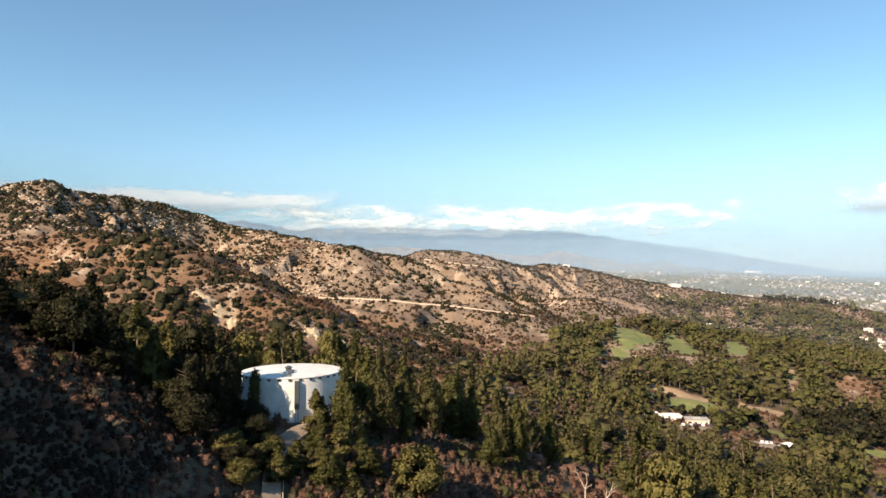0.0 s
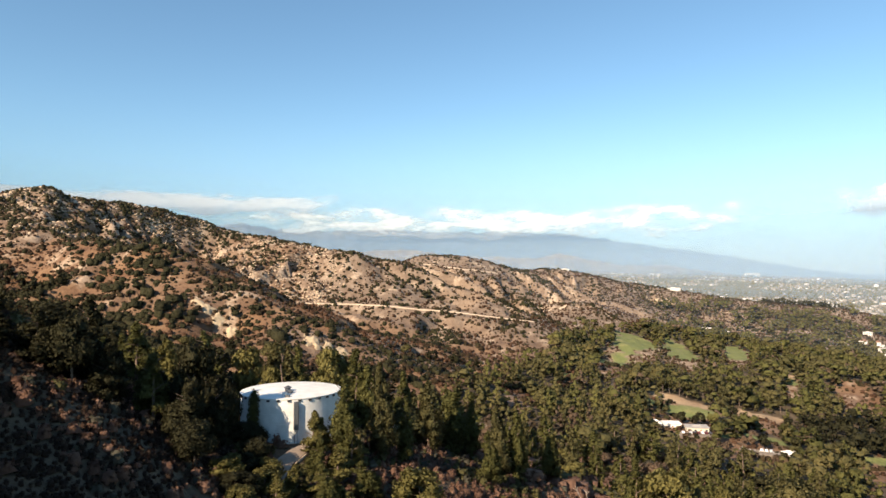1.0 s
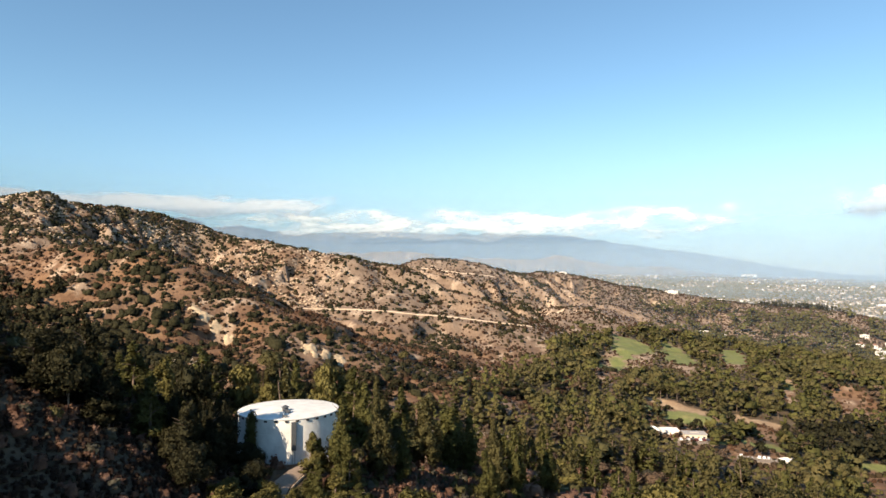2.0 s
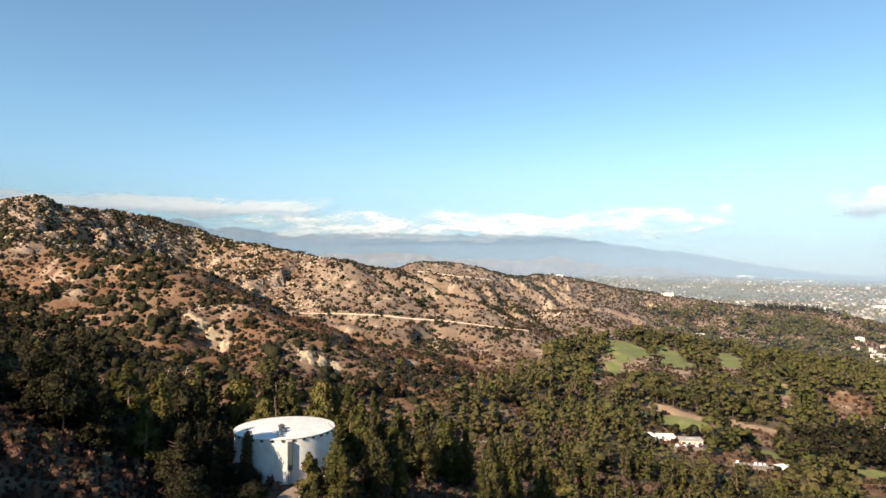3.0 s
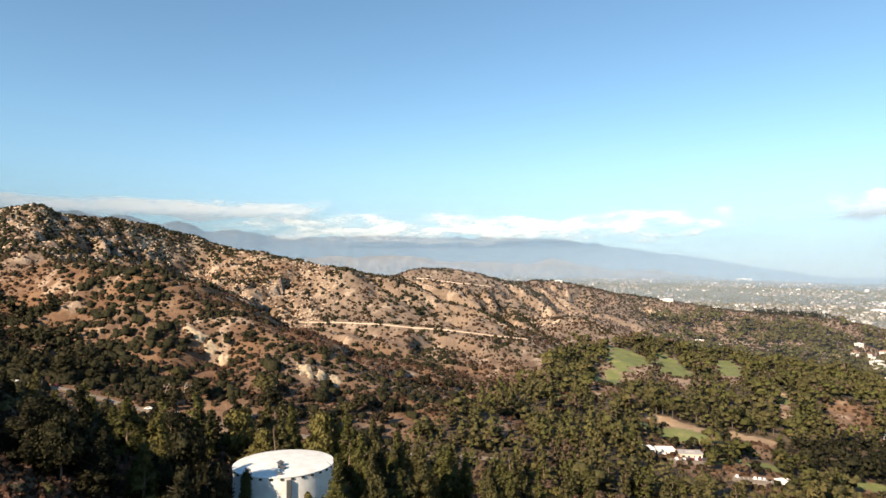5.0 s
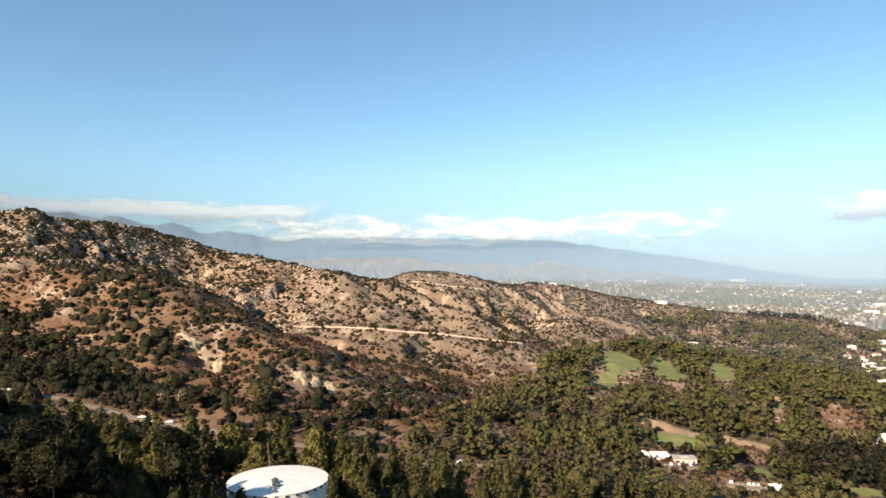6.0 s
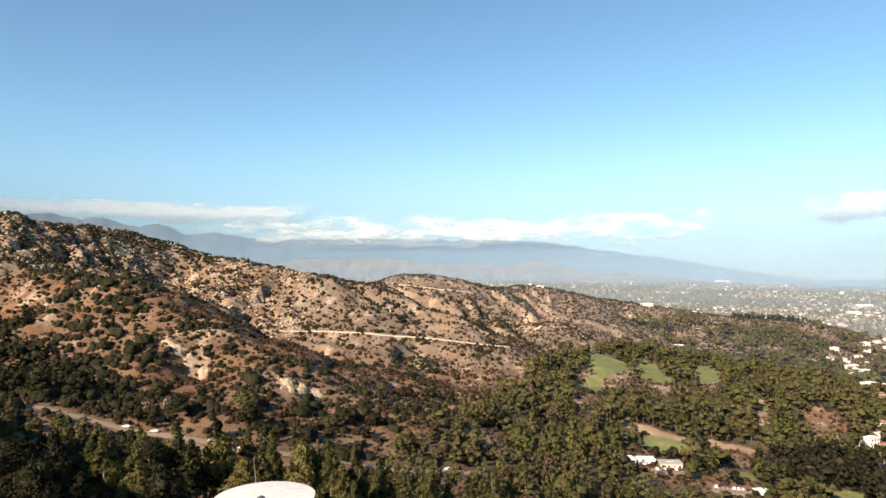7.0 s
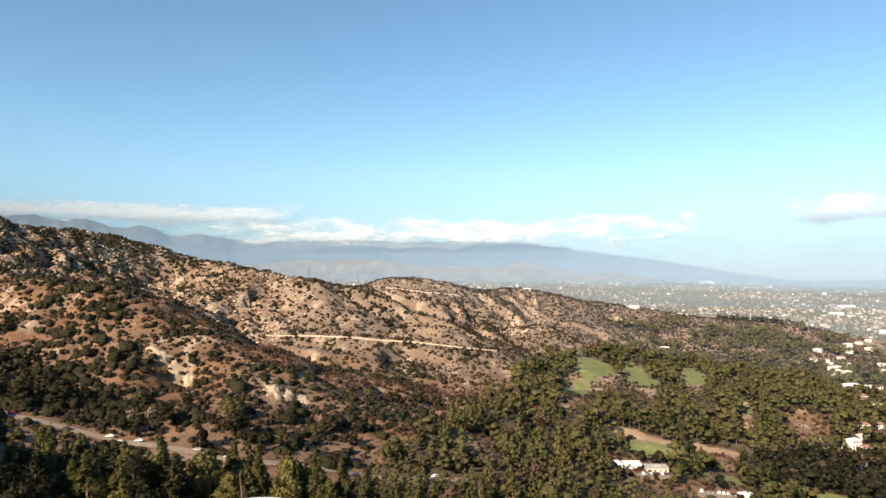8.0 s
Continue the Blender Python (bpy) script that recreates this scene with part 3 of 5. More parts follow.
def trunk_bm(h, w, kind, rng):
    bm = bmesh.new()
    r = 0.022 * h
    top = Vector((rng.normal(0, 0.03) * h, rng.normal(0, 0.03) * h, h * (0.85 if kind in ("pine", "column", "umbrella") else 0.6)))
    mid = top * 0.5 + Vector((rng.normal(0, 0.015) * h, rng.normal(0, 0.015) * h, 0))
    tube(bm, (0, 0, -0.8), mid, r, r * 0.65)
    tube(bm, mid, top, r * 0.65, r * 0.2)
    for i in range(7):
        t = rng.uniform(0.3, 0.95)
        s = mid * (2 * t) if t < 0.5 else mid.lerp(top, 2 * t - 1)
        a = rng.uniform(0, 6.28)
        ln = w * rng.uniform(0.25, 0.45) * (1.1 - 0.6 * t)
        tube(bm, s, s + Vector((math.cos(a) * ln, math.sin(a) * ln, ln * rng.uniform(0.2, 0.8))), r * 0.3, r * 0.08, 4)
    return bm


def tree_kind(name, kind, h, w, n, size, leaf, label, seed, fine):
    r = np.random.default_rng(seed)
    t = thing(name, label, "tree")
    part("trunk", trunk_bm(h, w, kind, r), M_BARK, t)
    v, f, nr = crown(kind, h, w, n, size, r, fine)
    ob = new("crown", mesh_from("crown", v, f.ravel(), np.full(len(f), 4), leaf, nr))
    ob.parent = t
    at = ob.data.attributes.new("tone", "FLOAT", "POINT")
    at.data.foreach_set("value", np.full(len(v), 0.45, np.float32))
    return t


COARSE = [
    ("pine_tree", "pine", 15, 8.5, M_PINE, "tall dark green pine with an uneven crown"),
    ("pine_tree", "pine", 13, 7.5, M_PINE, "tall dark green pine with an uneven crown"),
    ("pine_tree", "pine", 16, 8.5, M_OAK, "tall grey-green pine with an uneven crown"),
    ("cypress_tree", "column", 13, 4.2, M_PINE, "slim dark green cypress on the wooded slope"),
    ("oak_tree", "oak", 8, 9.0, M_OAK, "broad grey-green oak on the wooded slope"),
    ("oak_tree", "oak", 7, 7.0, M_YELLOW, "yellow-green broad tree lit by low sun"),
    ("oak_tree", "oak", 9, 8.0, M_DARK_LEAF, "broad very dark green live oak on the slope"),
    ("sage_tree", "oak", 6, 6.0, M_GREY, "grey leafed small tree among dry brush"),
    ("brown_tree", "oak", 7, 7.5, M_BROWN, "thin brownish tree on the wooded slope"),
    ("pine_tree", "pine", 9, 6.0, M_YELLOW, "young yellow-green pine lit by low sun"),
    ("pine_tree", "pine", 13, 7.5, M_DARK_LEAF, "pine with thin uneven crown, leaves darkened as in shade"),
]
SIZES = [(a[2], a[3]) for a in COARSE]
KINDS = [tree_kind(n_, k_, h_, w_, int(46 * w_ + 28 * h_), 0.40, m_, l_, 1 + i, 1.2) for i, (n_, k_, h_, w_, m_, l_) in enumerate(COARSE)]
CLOSE_KINDS = [tree_kind(n_, k_, h_, w_, int(330 * w_ + 150 * h_), 0.24, m_, l_, 31 + i, 1.8) for i, (n_, k_, h_, w_, m_, l_) in enumerate(COARSE)]


def scatter(n, x0, x1, y0, y1, gap, accept, rng):
    """Random places kept apart by gap, taken where accept() says so."""
    out, cells = [], {}
    xs, ys, us = rng.uniform(x0, x1, n), rng.uniform(y0, y1, n), rng.uniform(0, 1, n)
    ok = us < accept(xs, ys)
    for x, y in zip(xs[ok], ys[ok]):
        k = (int(x // gap), int(y // gap))
        if all((x - a) ** 2 + (y - b) ** 2 > gap * gap for i in (-1, 0, 1) for j in (-1, 0, 1) for a, b in cells.get((k[0] + i, k[1] + j), ())):
            cells.setdefault(k, []).append((x, y))
            out.append((x, y))
    return np.array(out)


def merged(templates, places, scales, turns, picks):
    """One mesh of many copies: (verts, quads) templates set down at places."""
    vs, fs, ns, base = [], [], [], 0
    for i, (p, s, a, k) in enumerate(zip(places, scales, turns, picks)):
        v, f = templates[k][:2]
        c, sn = math.cos(a), math.sin(a)
        q = np.empty_like(v)
        q[:, 0] = (v[:, 0] * c - v[:, 1] * sn) * s[0] + p[0]
        q[:, 1] = (v[:, 0] * sn + v[:, 1] * c) * s[0] + p[1]
        q[:, 2] = v[:, 2] * s[1] + p[2]
        vs.append(q)
        fs.append(f + base)
        base += len(v)
        if len(templates[k]) > 2:
            nr = templates[k][2]
            ns.append(np.column_stack([nr[:, 0] * c - nr[:, 1] * sn, nr[:, 0] * sn + nr[:, 1] * c, nr[:, 2]]))
    return np.concatenate(vs), np.concatenate(fs), (np.concatenate(ns) if ns else None)


def stuff(name, templates, xy, smin, smax, mat, label, category, rng, sink=0.1):
    z = ground_at(xy[:, 0], xy[:, 1]) - sink
    n = len(xy)
    s = smin + (smax - smin) * rng.uniform(0, 1, n) ** 1.6
    sc = np.stack([s * rng.uniform(0.85, 1.2, n), s * rng.uniform(0.85, 1.15, n)], 1)
    picks = rng.integers(0, len(templates), n)
    v, f, nr = merged(templates, np.column_stack([xy, z]), sc, rng.uniform(0, 6.28, n), picks)
    me = mesh_from(name, v, f.ravel(), np.full(len(f), 4), mat, nr)
    at = me.attributes.new("tone", "FLOAT", "POINT")
    at.data.foreach_set("value", np.repeat(rng.uniform(0, 1, n), [len(templates[k][0]) for k in picks]).astype(np.float32))
    return tagged(new(name, me), label, category, kind="stuff")


def low_tree(kind, h, w, n, size, seed, fine=0.62):
    r = np.random.default_rng(seed)
    return crown(kind, h, w, n, size, r, fine)


def bush(w, h, n, size, seed, clumps=3):
    """A mound of a few clumps with loose sprays round it."""
    r = np.random.default_rng(seed)
    lob = []
    for k in range(clumps):
        a, o = r.uniform(0, 6.28), (0.0 if k == 0 else r.uniform(0.16, 0.30) * w)
        lob.append((math.cos(a) * o, math.sin(a) * o, h * r.uniform(0.18, 0.34), w * r.uniform(0.24, 0.36), h * r.uniform(0.42, 0.66)))
    lob = np.array(lob)
    centre, spread = np.zeros(3), np.array((w, w, h))
    cv, cf, cn = lumps(lob, centre, spread, r, 1.05, drop=2)
    d = unit(r.normal(size=(n, 3)))
    d[:, 2] = np.abs(d[:, 2])
    L = lob[r.integers(0, clumps, n)]
    p = L[:, :3] + d * r.uniform(0.85, 1.15, (n, 1)) * L[:, [3, 3, 4]]
    lv, lf, ln = leaf_cloud(p, d, size, r)
    return np.concatenate([cv, lv]), np.concatenate([cf, lf + len(cv)]), np.concatenate([cn, ln])


# trees that stand out one by one: x, y, height of the tip, width, kind
# dark kinds 6 and 10 bring the left bank's shade as leaf colour
KEY_TREES = [
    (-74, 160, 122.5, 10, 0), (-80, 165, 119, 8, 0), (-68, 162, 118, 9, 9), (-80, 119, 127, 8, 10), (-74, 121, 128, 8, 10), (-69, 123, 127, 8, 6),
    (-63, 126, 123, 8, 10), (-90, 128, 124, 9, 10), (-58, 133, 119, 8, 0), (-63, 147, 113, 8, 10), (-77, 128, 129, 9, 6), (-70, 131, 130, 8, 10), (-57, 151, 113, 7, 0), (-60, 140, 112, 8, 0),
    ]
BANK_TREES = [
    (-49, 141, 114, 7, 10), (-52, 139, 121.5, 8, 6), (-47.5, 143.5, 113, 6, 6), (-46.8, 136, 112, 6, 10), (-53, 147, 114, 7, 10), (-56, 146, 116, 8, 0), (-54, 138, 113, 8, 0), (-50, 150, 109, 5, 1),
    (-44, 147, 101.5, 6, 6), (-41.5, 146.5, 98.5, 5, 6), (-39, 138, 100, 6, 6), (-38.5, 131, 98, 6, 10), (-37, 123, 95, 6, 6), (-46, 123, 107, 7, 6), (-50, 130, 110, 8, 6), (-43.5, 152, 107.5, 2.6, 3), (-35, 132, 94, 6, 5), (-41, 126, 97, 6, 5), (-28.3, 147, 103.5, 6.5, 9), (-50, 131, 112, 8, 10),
]
KEY_TREES_2 = [
    (-20, 147, 101, 6, 0), (-22, 140, 97, 8, 9), (-17, 138, 95, 8, 0), (-25, 134, 94, 7, 9), (-20, 130, 92, 7, 9), (-22.6, 151, 111, 8.5, 0), (-15, 158, 111, 8, 2), (-20, 176, 110, 8, 1), (-23.5, 181, 114, 9, 0), (-31, 186, 114, 9, 5),
    (-5, 139, 93.5, 9.5, 5), (-34, 127, 97, 6, 5), (-31, 125, 95.5, 6, 9), (-36, 118, 96, 5, 5), (-29, 131, 96.5, 5, 9), (-25.5, 139, 100, 6, 0), (-23, 128, 97, 7, 0), (-38, 122, 96.5, 5, 6)]
ROADSIDE_TREES = [
    (-9, 163, 104, 5, 0), (-4, 190, 108, 8, 2), (12, 179, 91, 7.5, 0), (16, 195, 103, 7.5, 2), (22, 198, 100, 6, 1),
    (33, 215, 91, 8, 0), (67, 197, 84, 12, 5), (60, 205, 80, 8, 0), (133, 257, 58, 16, 4), (140, 262, 56, 14, 4), (100, 232, 60, 10, 5),
]
KEY_TREES_3 = [
    (-45, 205, 112, 8, 0), (-53, 210, 113, 8, 2), (-36, 208, 111, 8, 1), (-28, 205, 113, 9, 0), (-60, 203, 112, 8, 5), (-66, 196, 112, 8, 0),
    (-20, 212, 110, 8, 2), (-12, 200, 107, 7, 1), (-75, 188, 114, 8, 6), (-50, 196, 107, 7, 5), (3, 205, 104, 7, 3), (9, 212, 102, 7, 0),
]
placed = []
for x, y, top, w, k in KEY_TREES + BANK_TREES + KEY_TREES_2 + ROADSIDE_TREES + KEY_TREES_3:
    z = float(ground_at(x, y))
    h, wide = min(21.0, max(5.0, top - z)), (1.45 if y > 180 else 1.25)
    m = pose(x, y, z, 0, 0, rng.uniform(0, 360)) @ Matrix.Diagonal((wide * w / SIZES[k][1], wide * w / SIZES[k][1], h / SIZES[k][0], 1))
    copy_thing(CLOSE_KINDS[k], m)
    placed.append((x, y))
placed = np.array(placed)


def not_on_works(x, y):
    free = np.hypot(x + 37.7, y - 165) > 17
    free &= along(LOWER_ROAD, x, y)[0] > 6
    free &= along(TANK_ROAD, x, y)[0] > 4.5
    for d in (10, 20, 30):
        free &= (along(LOWER_ROAD, x, y + d)[0] > 7) | (x > -25) | (x < -118)
    return free


# near and middle wood, tree by tree
near_xy = scatter(4200, -150, 190, 178, 345, 8.3, lambda x, y: wooded(x, y) * (1 - 0.9 * step(x, -12, 0) * (1 - step(x, 55, 75)) * (1 - step(y, 255, 280))) * (1 - 0.45 * step(x, -20, 0) * (1 - step(x, 110, 150)) * (1 - step(y, 320, 345))) * not_on_works(x, y) * (np.abs(x / y) < 0.75)
                  * (np.min(np.hypot(x[:, None] - placed[None, :, 0], y[:, None] - placed[None, :, 1]), 1) > 4.5), rng)
near_z = ground_at(near_xy[:, 0], near_xy[:, 1])
near_kind = rng.choice(len(KINDS), len(near_xy), p=[0.18, 0.12, 0.10, 0.02, 0.10, 0.13, 0.02, 0.06, 0.13, 0.14, 0.0])
# trees left of x -62 get darker leaves in place of shade
shade_dark_kind = rng.choice([6, 10, 10, 0, 2], len(near_xy))
near_kind = np.where(near_xy[:, 0] < -62, shade_dark_kind, near_kind)
for (x, y), z, k in zip(near_xy[:420], near_z, near_kind):
    s, wide = rng.uniform(0.85, 1.4), rng.uniform(1.05, 1.5)
    if x < -15 and y > 225:
        s = min(s, max(0.38, (150 - 75 * y / 365 - z) / SIZES[k][0] * rng.uniform(0.7, 1.1)))
    copy_thing(KINDS[k], pose(x, y, z, 0, 0, rng.uniform(0, 360)) @ Matrix.Diagonal((s * wide, s * wide, s, 1)))
for i, t in enumerate(KINDS):
    x, y = near_xy[-1 - i]
    t.matrix_basis = pose(x, y, float(ground_at(x, y)), 0, 0, 40 * i)
for i, t in enumerate(CLOSE_KINDS):
    x, y = near_xy[-20 - i]
    t.matrix_basis = pose(x, y, float(ground_at(x, y)), 0, 0, 50 * i)

PINES = [low_tree("pine", 14, 10.5, 130, 0.50, 20), low_tree("pine", 12, 10, 120, 0.48, 21), low_tree("pine", 17, 10.5, 130, 0.50, 24)]
ROUNDS = [low_tree("oak", 10.5, 13, 150, 0.52, 22), low_tree("oak", 9.5, 11.5, 130, 0.50, 23), low_tree("oak", 12.5, 13, 160, 0.52, 25)]
FAR_PINES = [low_tree("pine", 14, 12, 60, 0.65, 26, 0.42), low_tree("pine", 17, 11, 60, 0.65, 29, 0.42)]
FAR_ROUNDS = [low_tree("oak", 11, 14, 70, 0.65, 27, 0.55), low_tree("oak", 9.5, 12.5, 60, 0.65, 28, 0.5), low_tree("oak", 12.5, 13, 60, 0.65, 30, 0.5)]
far_templates = PINES + ROUNDS
far_xy = scatter(42000, -260, 900, 335, 1330, 7.2, lambda x, y: wooded(x, y) * not_on_works(x, y) * (np.abs(x / y) < 0.8), rng)
tone = fbm(far_xy[:, 0] / 30, far_xy[:, 1] / 30, 3, 151) + rng.normal(0, 0.35, len(far_xy))
east = (1 - step(np.hypot((far_xy[:, 0] - 345) / 85, (far_xy[:, 1] - 480) / 60), 0.8, 1.1)) > rng.uniform(0, 1, len(far_xy))
roomy = np.max([fairway_mask(far_xy[:, 0] * (1 + d / far_xy[:, 1]), far_xy[:, 1] + d) for d in (50, 65, 80, 95, 110, 125, 140)], axis=0) > 0.3
for low, fac in ((False, 1.0), (True, 0.55)):
    for sel, mat, name, label in ((east, M_DARK_LEAF, "dark_conifers", "dark conifers along the eastern edge of the valley"), (~east & (tone < -0.72), M_BROWN, "bare_woodland", "thin brownish trees among the green wood"),
                                  (~east & (tone >= -0.72) & (tone < 0.0), M_OAK, "oak_woodland", "dense grey-green oaks and pines filling the valley"),
                                  (~east & (tone >= 0.0) & (tone < 0.5), M_PINE, "pine_woodland", "dense dark green pines filling the valley"),
                                  (~east & (tone >= 0.5), M_OLIVE, "olive_woodland", "scattered olive-green trees in the wooded valley")):
        zone = np.where(far_xy[:, 1] > 600, 2, np.where(far_xy[:, 0] < 150, 0, 1))
        for k, forms in enumerate((PINES + PINES + ROUNDS[:1], PINES[:2] + ROUNDS, FAR_PINES[:1] + FAR_ROUNDS)):
            pick = far_xy[sel & (roomy == low) & (zone == k)]
            if len(pick):
                stuff(name, forms, pick, 0.75 * fac, 1.75 * fac, mat, label, "woodland", rng)

# dark grove on the crest above the homes
crest_xy = scatter(900, 610, 820, 1280, 1345, 6.0, lambda x, y: 1 - step(np.hypot((x - 712) / 88, (y - 1310) / 26) + 0.3 * fbm(x / 20, y / 20, 2, 189), 0.8, 1.05), rng)
stuff("crest_grove", FAR_PINES + FAR_ROUNDS, crest_xy, 0.6, 1.15, M_DARK_LEAF, "dense dark grove along the far ridge crest", "woodland", rng)

# round dark trees on the dry bank by the fairway
for i, (x, y, s) in enumerate(((193, 496, 0.9), (199, 470, 1.0), (224, 510, 0.95), (229, 492, 0.8), (179, 494, 0.8), (214, 441, 0.95), (206, 462, 0.8), (238, 447, 0.9), (186, 489, 0.7), (250, 478, 1.0), (262, 500, 0.9))):
    copy_thing(KINDS[6], pose(x, y, float(ground_at(x, y)), 0, 0, 61 * i) @ Matrix.Scale(1.25 * s, 4))
# tall pines with bare trunks behind the dry bank
UMBRELLA = tree_kind("umbrella_pine", "umbrella", 17, 11, 700, 0.42, M_OAK, "tall pine with bare trunk and high crown", 90, 1.2)
for i, (x, y, s) in enumerate(((182, 572, 0.8), (190, 569, 1.0), (197, 573, 0.9), (203, 566, 1.05), (211, 571, 1.1), (218, 576, 0.95), (224, 567, 1.0), (232, 572, 1.1), (239, 566, 0.95),
                               (246, 572, 1.05), (253, 563, 1.0), (260, 570, 1.1), (267, 560, 0.9), (274, 555, 1.0), (281, 549, 0.9))):
    m = pose(x, y, float(ground_at(x, y)), 0, 0, 83 * i) @ Matrix.Scale(s, 4)
    if i:
        copy_thing(UMBRELLA, m)
    else:
        UMBRELLA.matrix_basis = m
# thin brown trees round the car parks
for i, (x, y, s) in enumerate(((192, 408, 0.9), (203, 403, 1.0), (215, 409, 0.9), (186, 432, 0.7), (176, 436, 0.8), (163, 441, 0.8), (226, 416, 0.9), (154, 452, 0.8), (208, 412, 0.7), (145, 461, 1.1), (148, 456, 0.9))):
    copy_thing(KINDS[8], pose(x, y, float(ground_at(x, y)), 0, 0, 47 * i) @ Matrix.Scale(s, 4))


# dark conifers climbing the foot of the spur, their shade partly in leaf colour
def grove(x, y):
    return step(y, 395, 410) * (1 - step(y - np.interp(x, [-390, -340, -300, -270, -240, -205], [580, 560, 522, 492, 458, 412]), -6, 6)) * (x < -200) * (0.75 + fbm(x / 30, y / 30, 2, 187))


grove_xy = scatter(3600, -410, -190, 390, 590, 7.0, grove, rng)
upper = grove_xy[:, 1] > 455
stuff("conifer_grove", far_templates, grove_xy[upper], 0.8, 1.4, M_DARK_LEAF, "very dark conifers climbing the dry spur", "woodland", rng)
stuff("conifer_grove", far_templates, grove_xy[~upper], 0.8, 1.4, M_DARK_LEAF, "very dark conifers at the foot of the dry spur", "woodland", rng)

brush_templates = [bush(4.4, 2.4, 8, 0.40, s, 2) for s in (30, 31, 32, 33)]


def hollow(x, y):
    """How far the ground dips below its surroundings, in metres."""
    ring = sum(ground_at(x + dx, y + dy) for dx, dy in ((16, 0), (-16, 0), (0, 16), (0, -16))) / 4
    return ring - ground_at(x, y)


def brushy(x, y):
    hills = step(y, 372, 400) * (1 - step(y, 1420, 1480)) * (1 - step(wooded(x, y), 0.3, 0.8)) * (1 - fairway_mask(x, y)) * (1 - fairway_mask(x, y, DRY_BANKS))
    clump = np.clip(0.64 + 1.8 * fbm(x / 22, y / 22, 3, 131), 0.2, 1)
    clump = np.maximum(clump, (1 - step(y, 600, 660)) * np.clip(0.40 + 0.4 * (1 - step(x, -290, -170)) + 1.4 * fbm(x / 20, y / 20, 3, 137), 0.16, 1))
    clump = np.maximum(clump, 0.95 * step(hollow(x, y), 0.35, 1.8))
    clump *= 1 - 0.6 * (1 - step(y, 440, 490)) * step(x, -190, -150)
    clump = np.maximum(clump, 0.50 * step(x, 180, 320) * step(y, 980, 1080))
    crag = step(y, 600, 760) * (1 - step(x, -260, -120))
    clump = np.maximum(clump, crag * np.clip(0.75 + 0.9 * fbm(x / 12, y / 12, 3, 133), 0.25, 1))
    off = np.minimum(along(TRAIL, x, y)[0], along(KNOLL_TRAIL, x, y)[0]) > 1.9
    off &= along(LOWER_ROAD, x, y)[0] > 5.5
    for cx, cy, r in OUTCROPS:
        off &= (np.hypot(x - cx, y - cy) > 0.85 * r) & (np.hypot(x - cx - 2, y - cy + 7) > 0.8 * r)
    return hills * clump * off


brush_xy = np.concatenate([scatter(42000, -480, 130, 372, 640, 2.8, lambda x, y: brushy(x, y) * (np.abs(x / y) < 0.76), rng),
                           scatter(125000, -640, 880, 640, 1440, 2.9, lambda x, y: brushy(x, y) * (np.abs(x / y) < 0.76), rng),
                           scatter(6000, 130, 480, 372, 640, 3.4, lambda x, y: brushy(x, y), rng)])
far_brush = [bush(5.2, 2.6, 3, 0.55, s, 1) for s in (34, 35, 36)]
near_part = brush_xy[:, 1] < 640
hue = fbm(brush_xy[:, 0] / 40, brush_xy[:, 1] / 40, 2, 135) + rng.normal(0, 0.3, len(brush_xy))
eastern = brush_xy[:, 0] > 200
lush = hue > np.where(eastern, 0.5, 0.28)
rusty = hue < np.where(eastern, 0.0, -0.16)
for sel, mat, word, hi in ((lush, M_DARK_LEAF, "dark green", 1.8), (rusty, M_RUSTY, "rusty brown", 1.2), (~lush & ~rusty, M_BRUSH, "dark olive", 1.5)):
    stuff("chaparral", brush_templates, brush_xy[near_part & sel], 0.45, 1.15 * hi, mat, word + " chaparral bushes dotted over the dry hills", "shrubs", rng)
    stuff("chaparral", far_brush, brush_xy[~near_part & sel], 0.5, 1.1 * hi, mat, word + " chaparral bushes dotted over the far hills", "shrubs", rng)


def gullies(x, y):
    u, v = 0.64 * x + 0.77 * y, -0.77 * x + 0.64 * y
    crag = step(y, 640, 740) * (1 - step(x, -270, -150)) * (y < 960)
    return 0.9 * crag * step(fbm(u / 15, v / 55, 3, 143), 0.03, 0.16)


gully_xy = scatter(60000, -640, -150, 640, 960, 2.5, lambda x, y: gullies(x, y) * (np.abs(x / y) < 0.76), rng)
stuff("gully_scrub", far_brush, gully_xy[:5000], 0.7, 1.5, M_DARK_LEAF, "dark dense scrub in the gullies of the rocky ridge", "shrubs", rng)
low_xy = scatter(60000, -560, 500, 430, 1200, 3.0, lambda x, y: 0.5 * (brushy(x, y) > 0) * (1 - step(wooded(x, y), 0.1, 0.3)) * np.clip(0.4 + 1.2 * fbm(x / 20, y / 20, 2, 139), 0, 1) * (np.abs(x / y) < 0.76), rng)
stuff("buckwheat_scrub", [bush(2.4, 1.0, 5, 0.45, s, 1) for s in (70, 71)], low_xy[:6500], 0.5, 1.2, M_BUCK, "low brown buckwheat scrub between the chaparral", "shrubs", rng)


def rock_template(seed):
    """An angular boulder as a rough faceted box of quads."""
    r = np.random.default_rng(seed)
    g = np.array([(x, y, z) for z in (0, 0.5, 1) for y in (-1, 1) for x in (-1, 1)], float)
    g[:, :2] *= np.array([0.9, 0.9, 0.9, 0.9, 1.0, 1.0, 1.0, 1.0, 0.55, 0.55, 0.55, 0.55])[:, None]
    g += r.normal(0, 0.22, g.shape)
    f = []
    for k in (0, 4):
        f += [(k, k + 1, k + 5, k + 4), (k + 1, k + 3, k + 7, k + 5), (k + 3, k + 2, k + 6, k + 7), (k + 2, k, k + 4, k + 6)]
    return g, np.array(f + [(8, 9, 11, 10)])


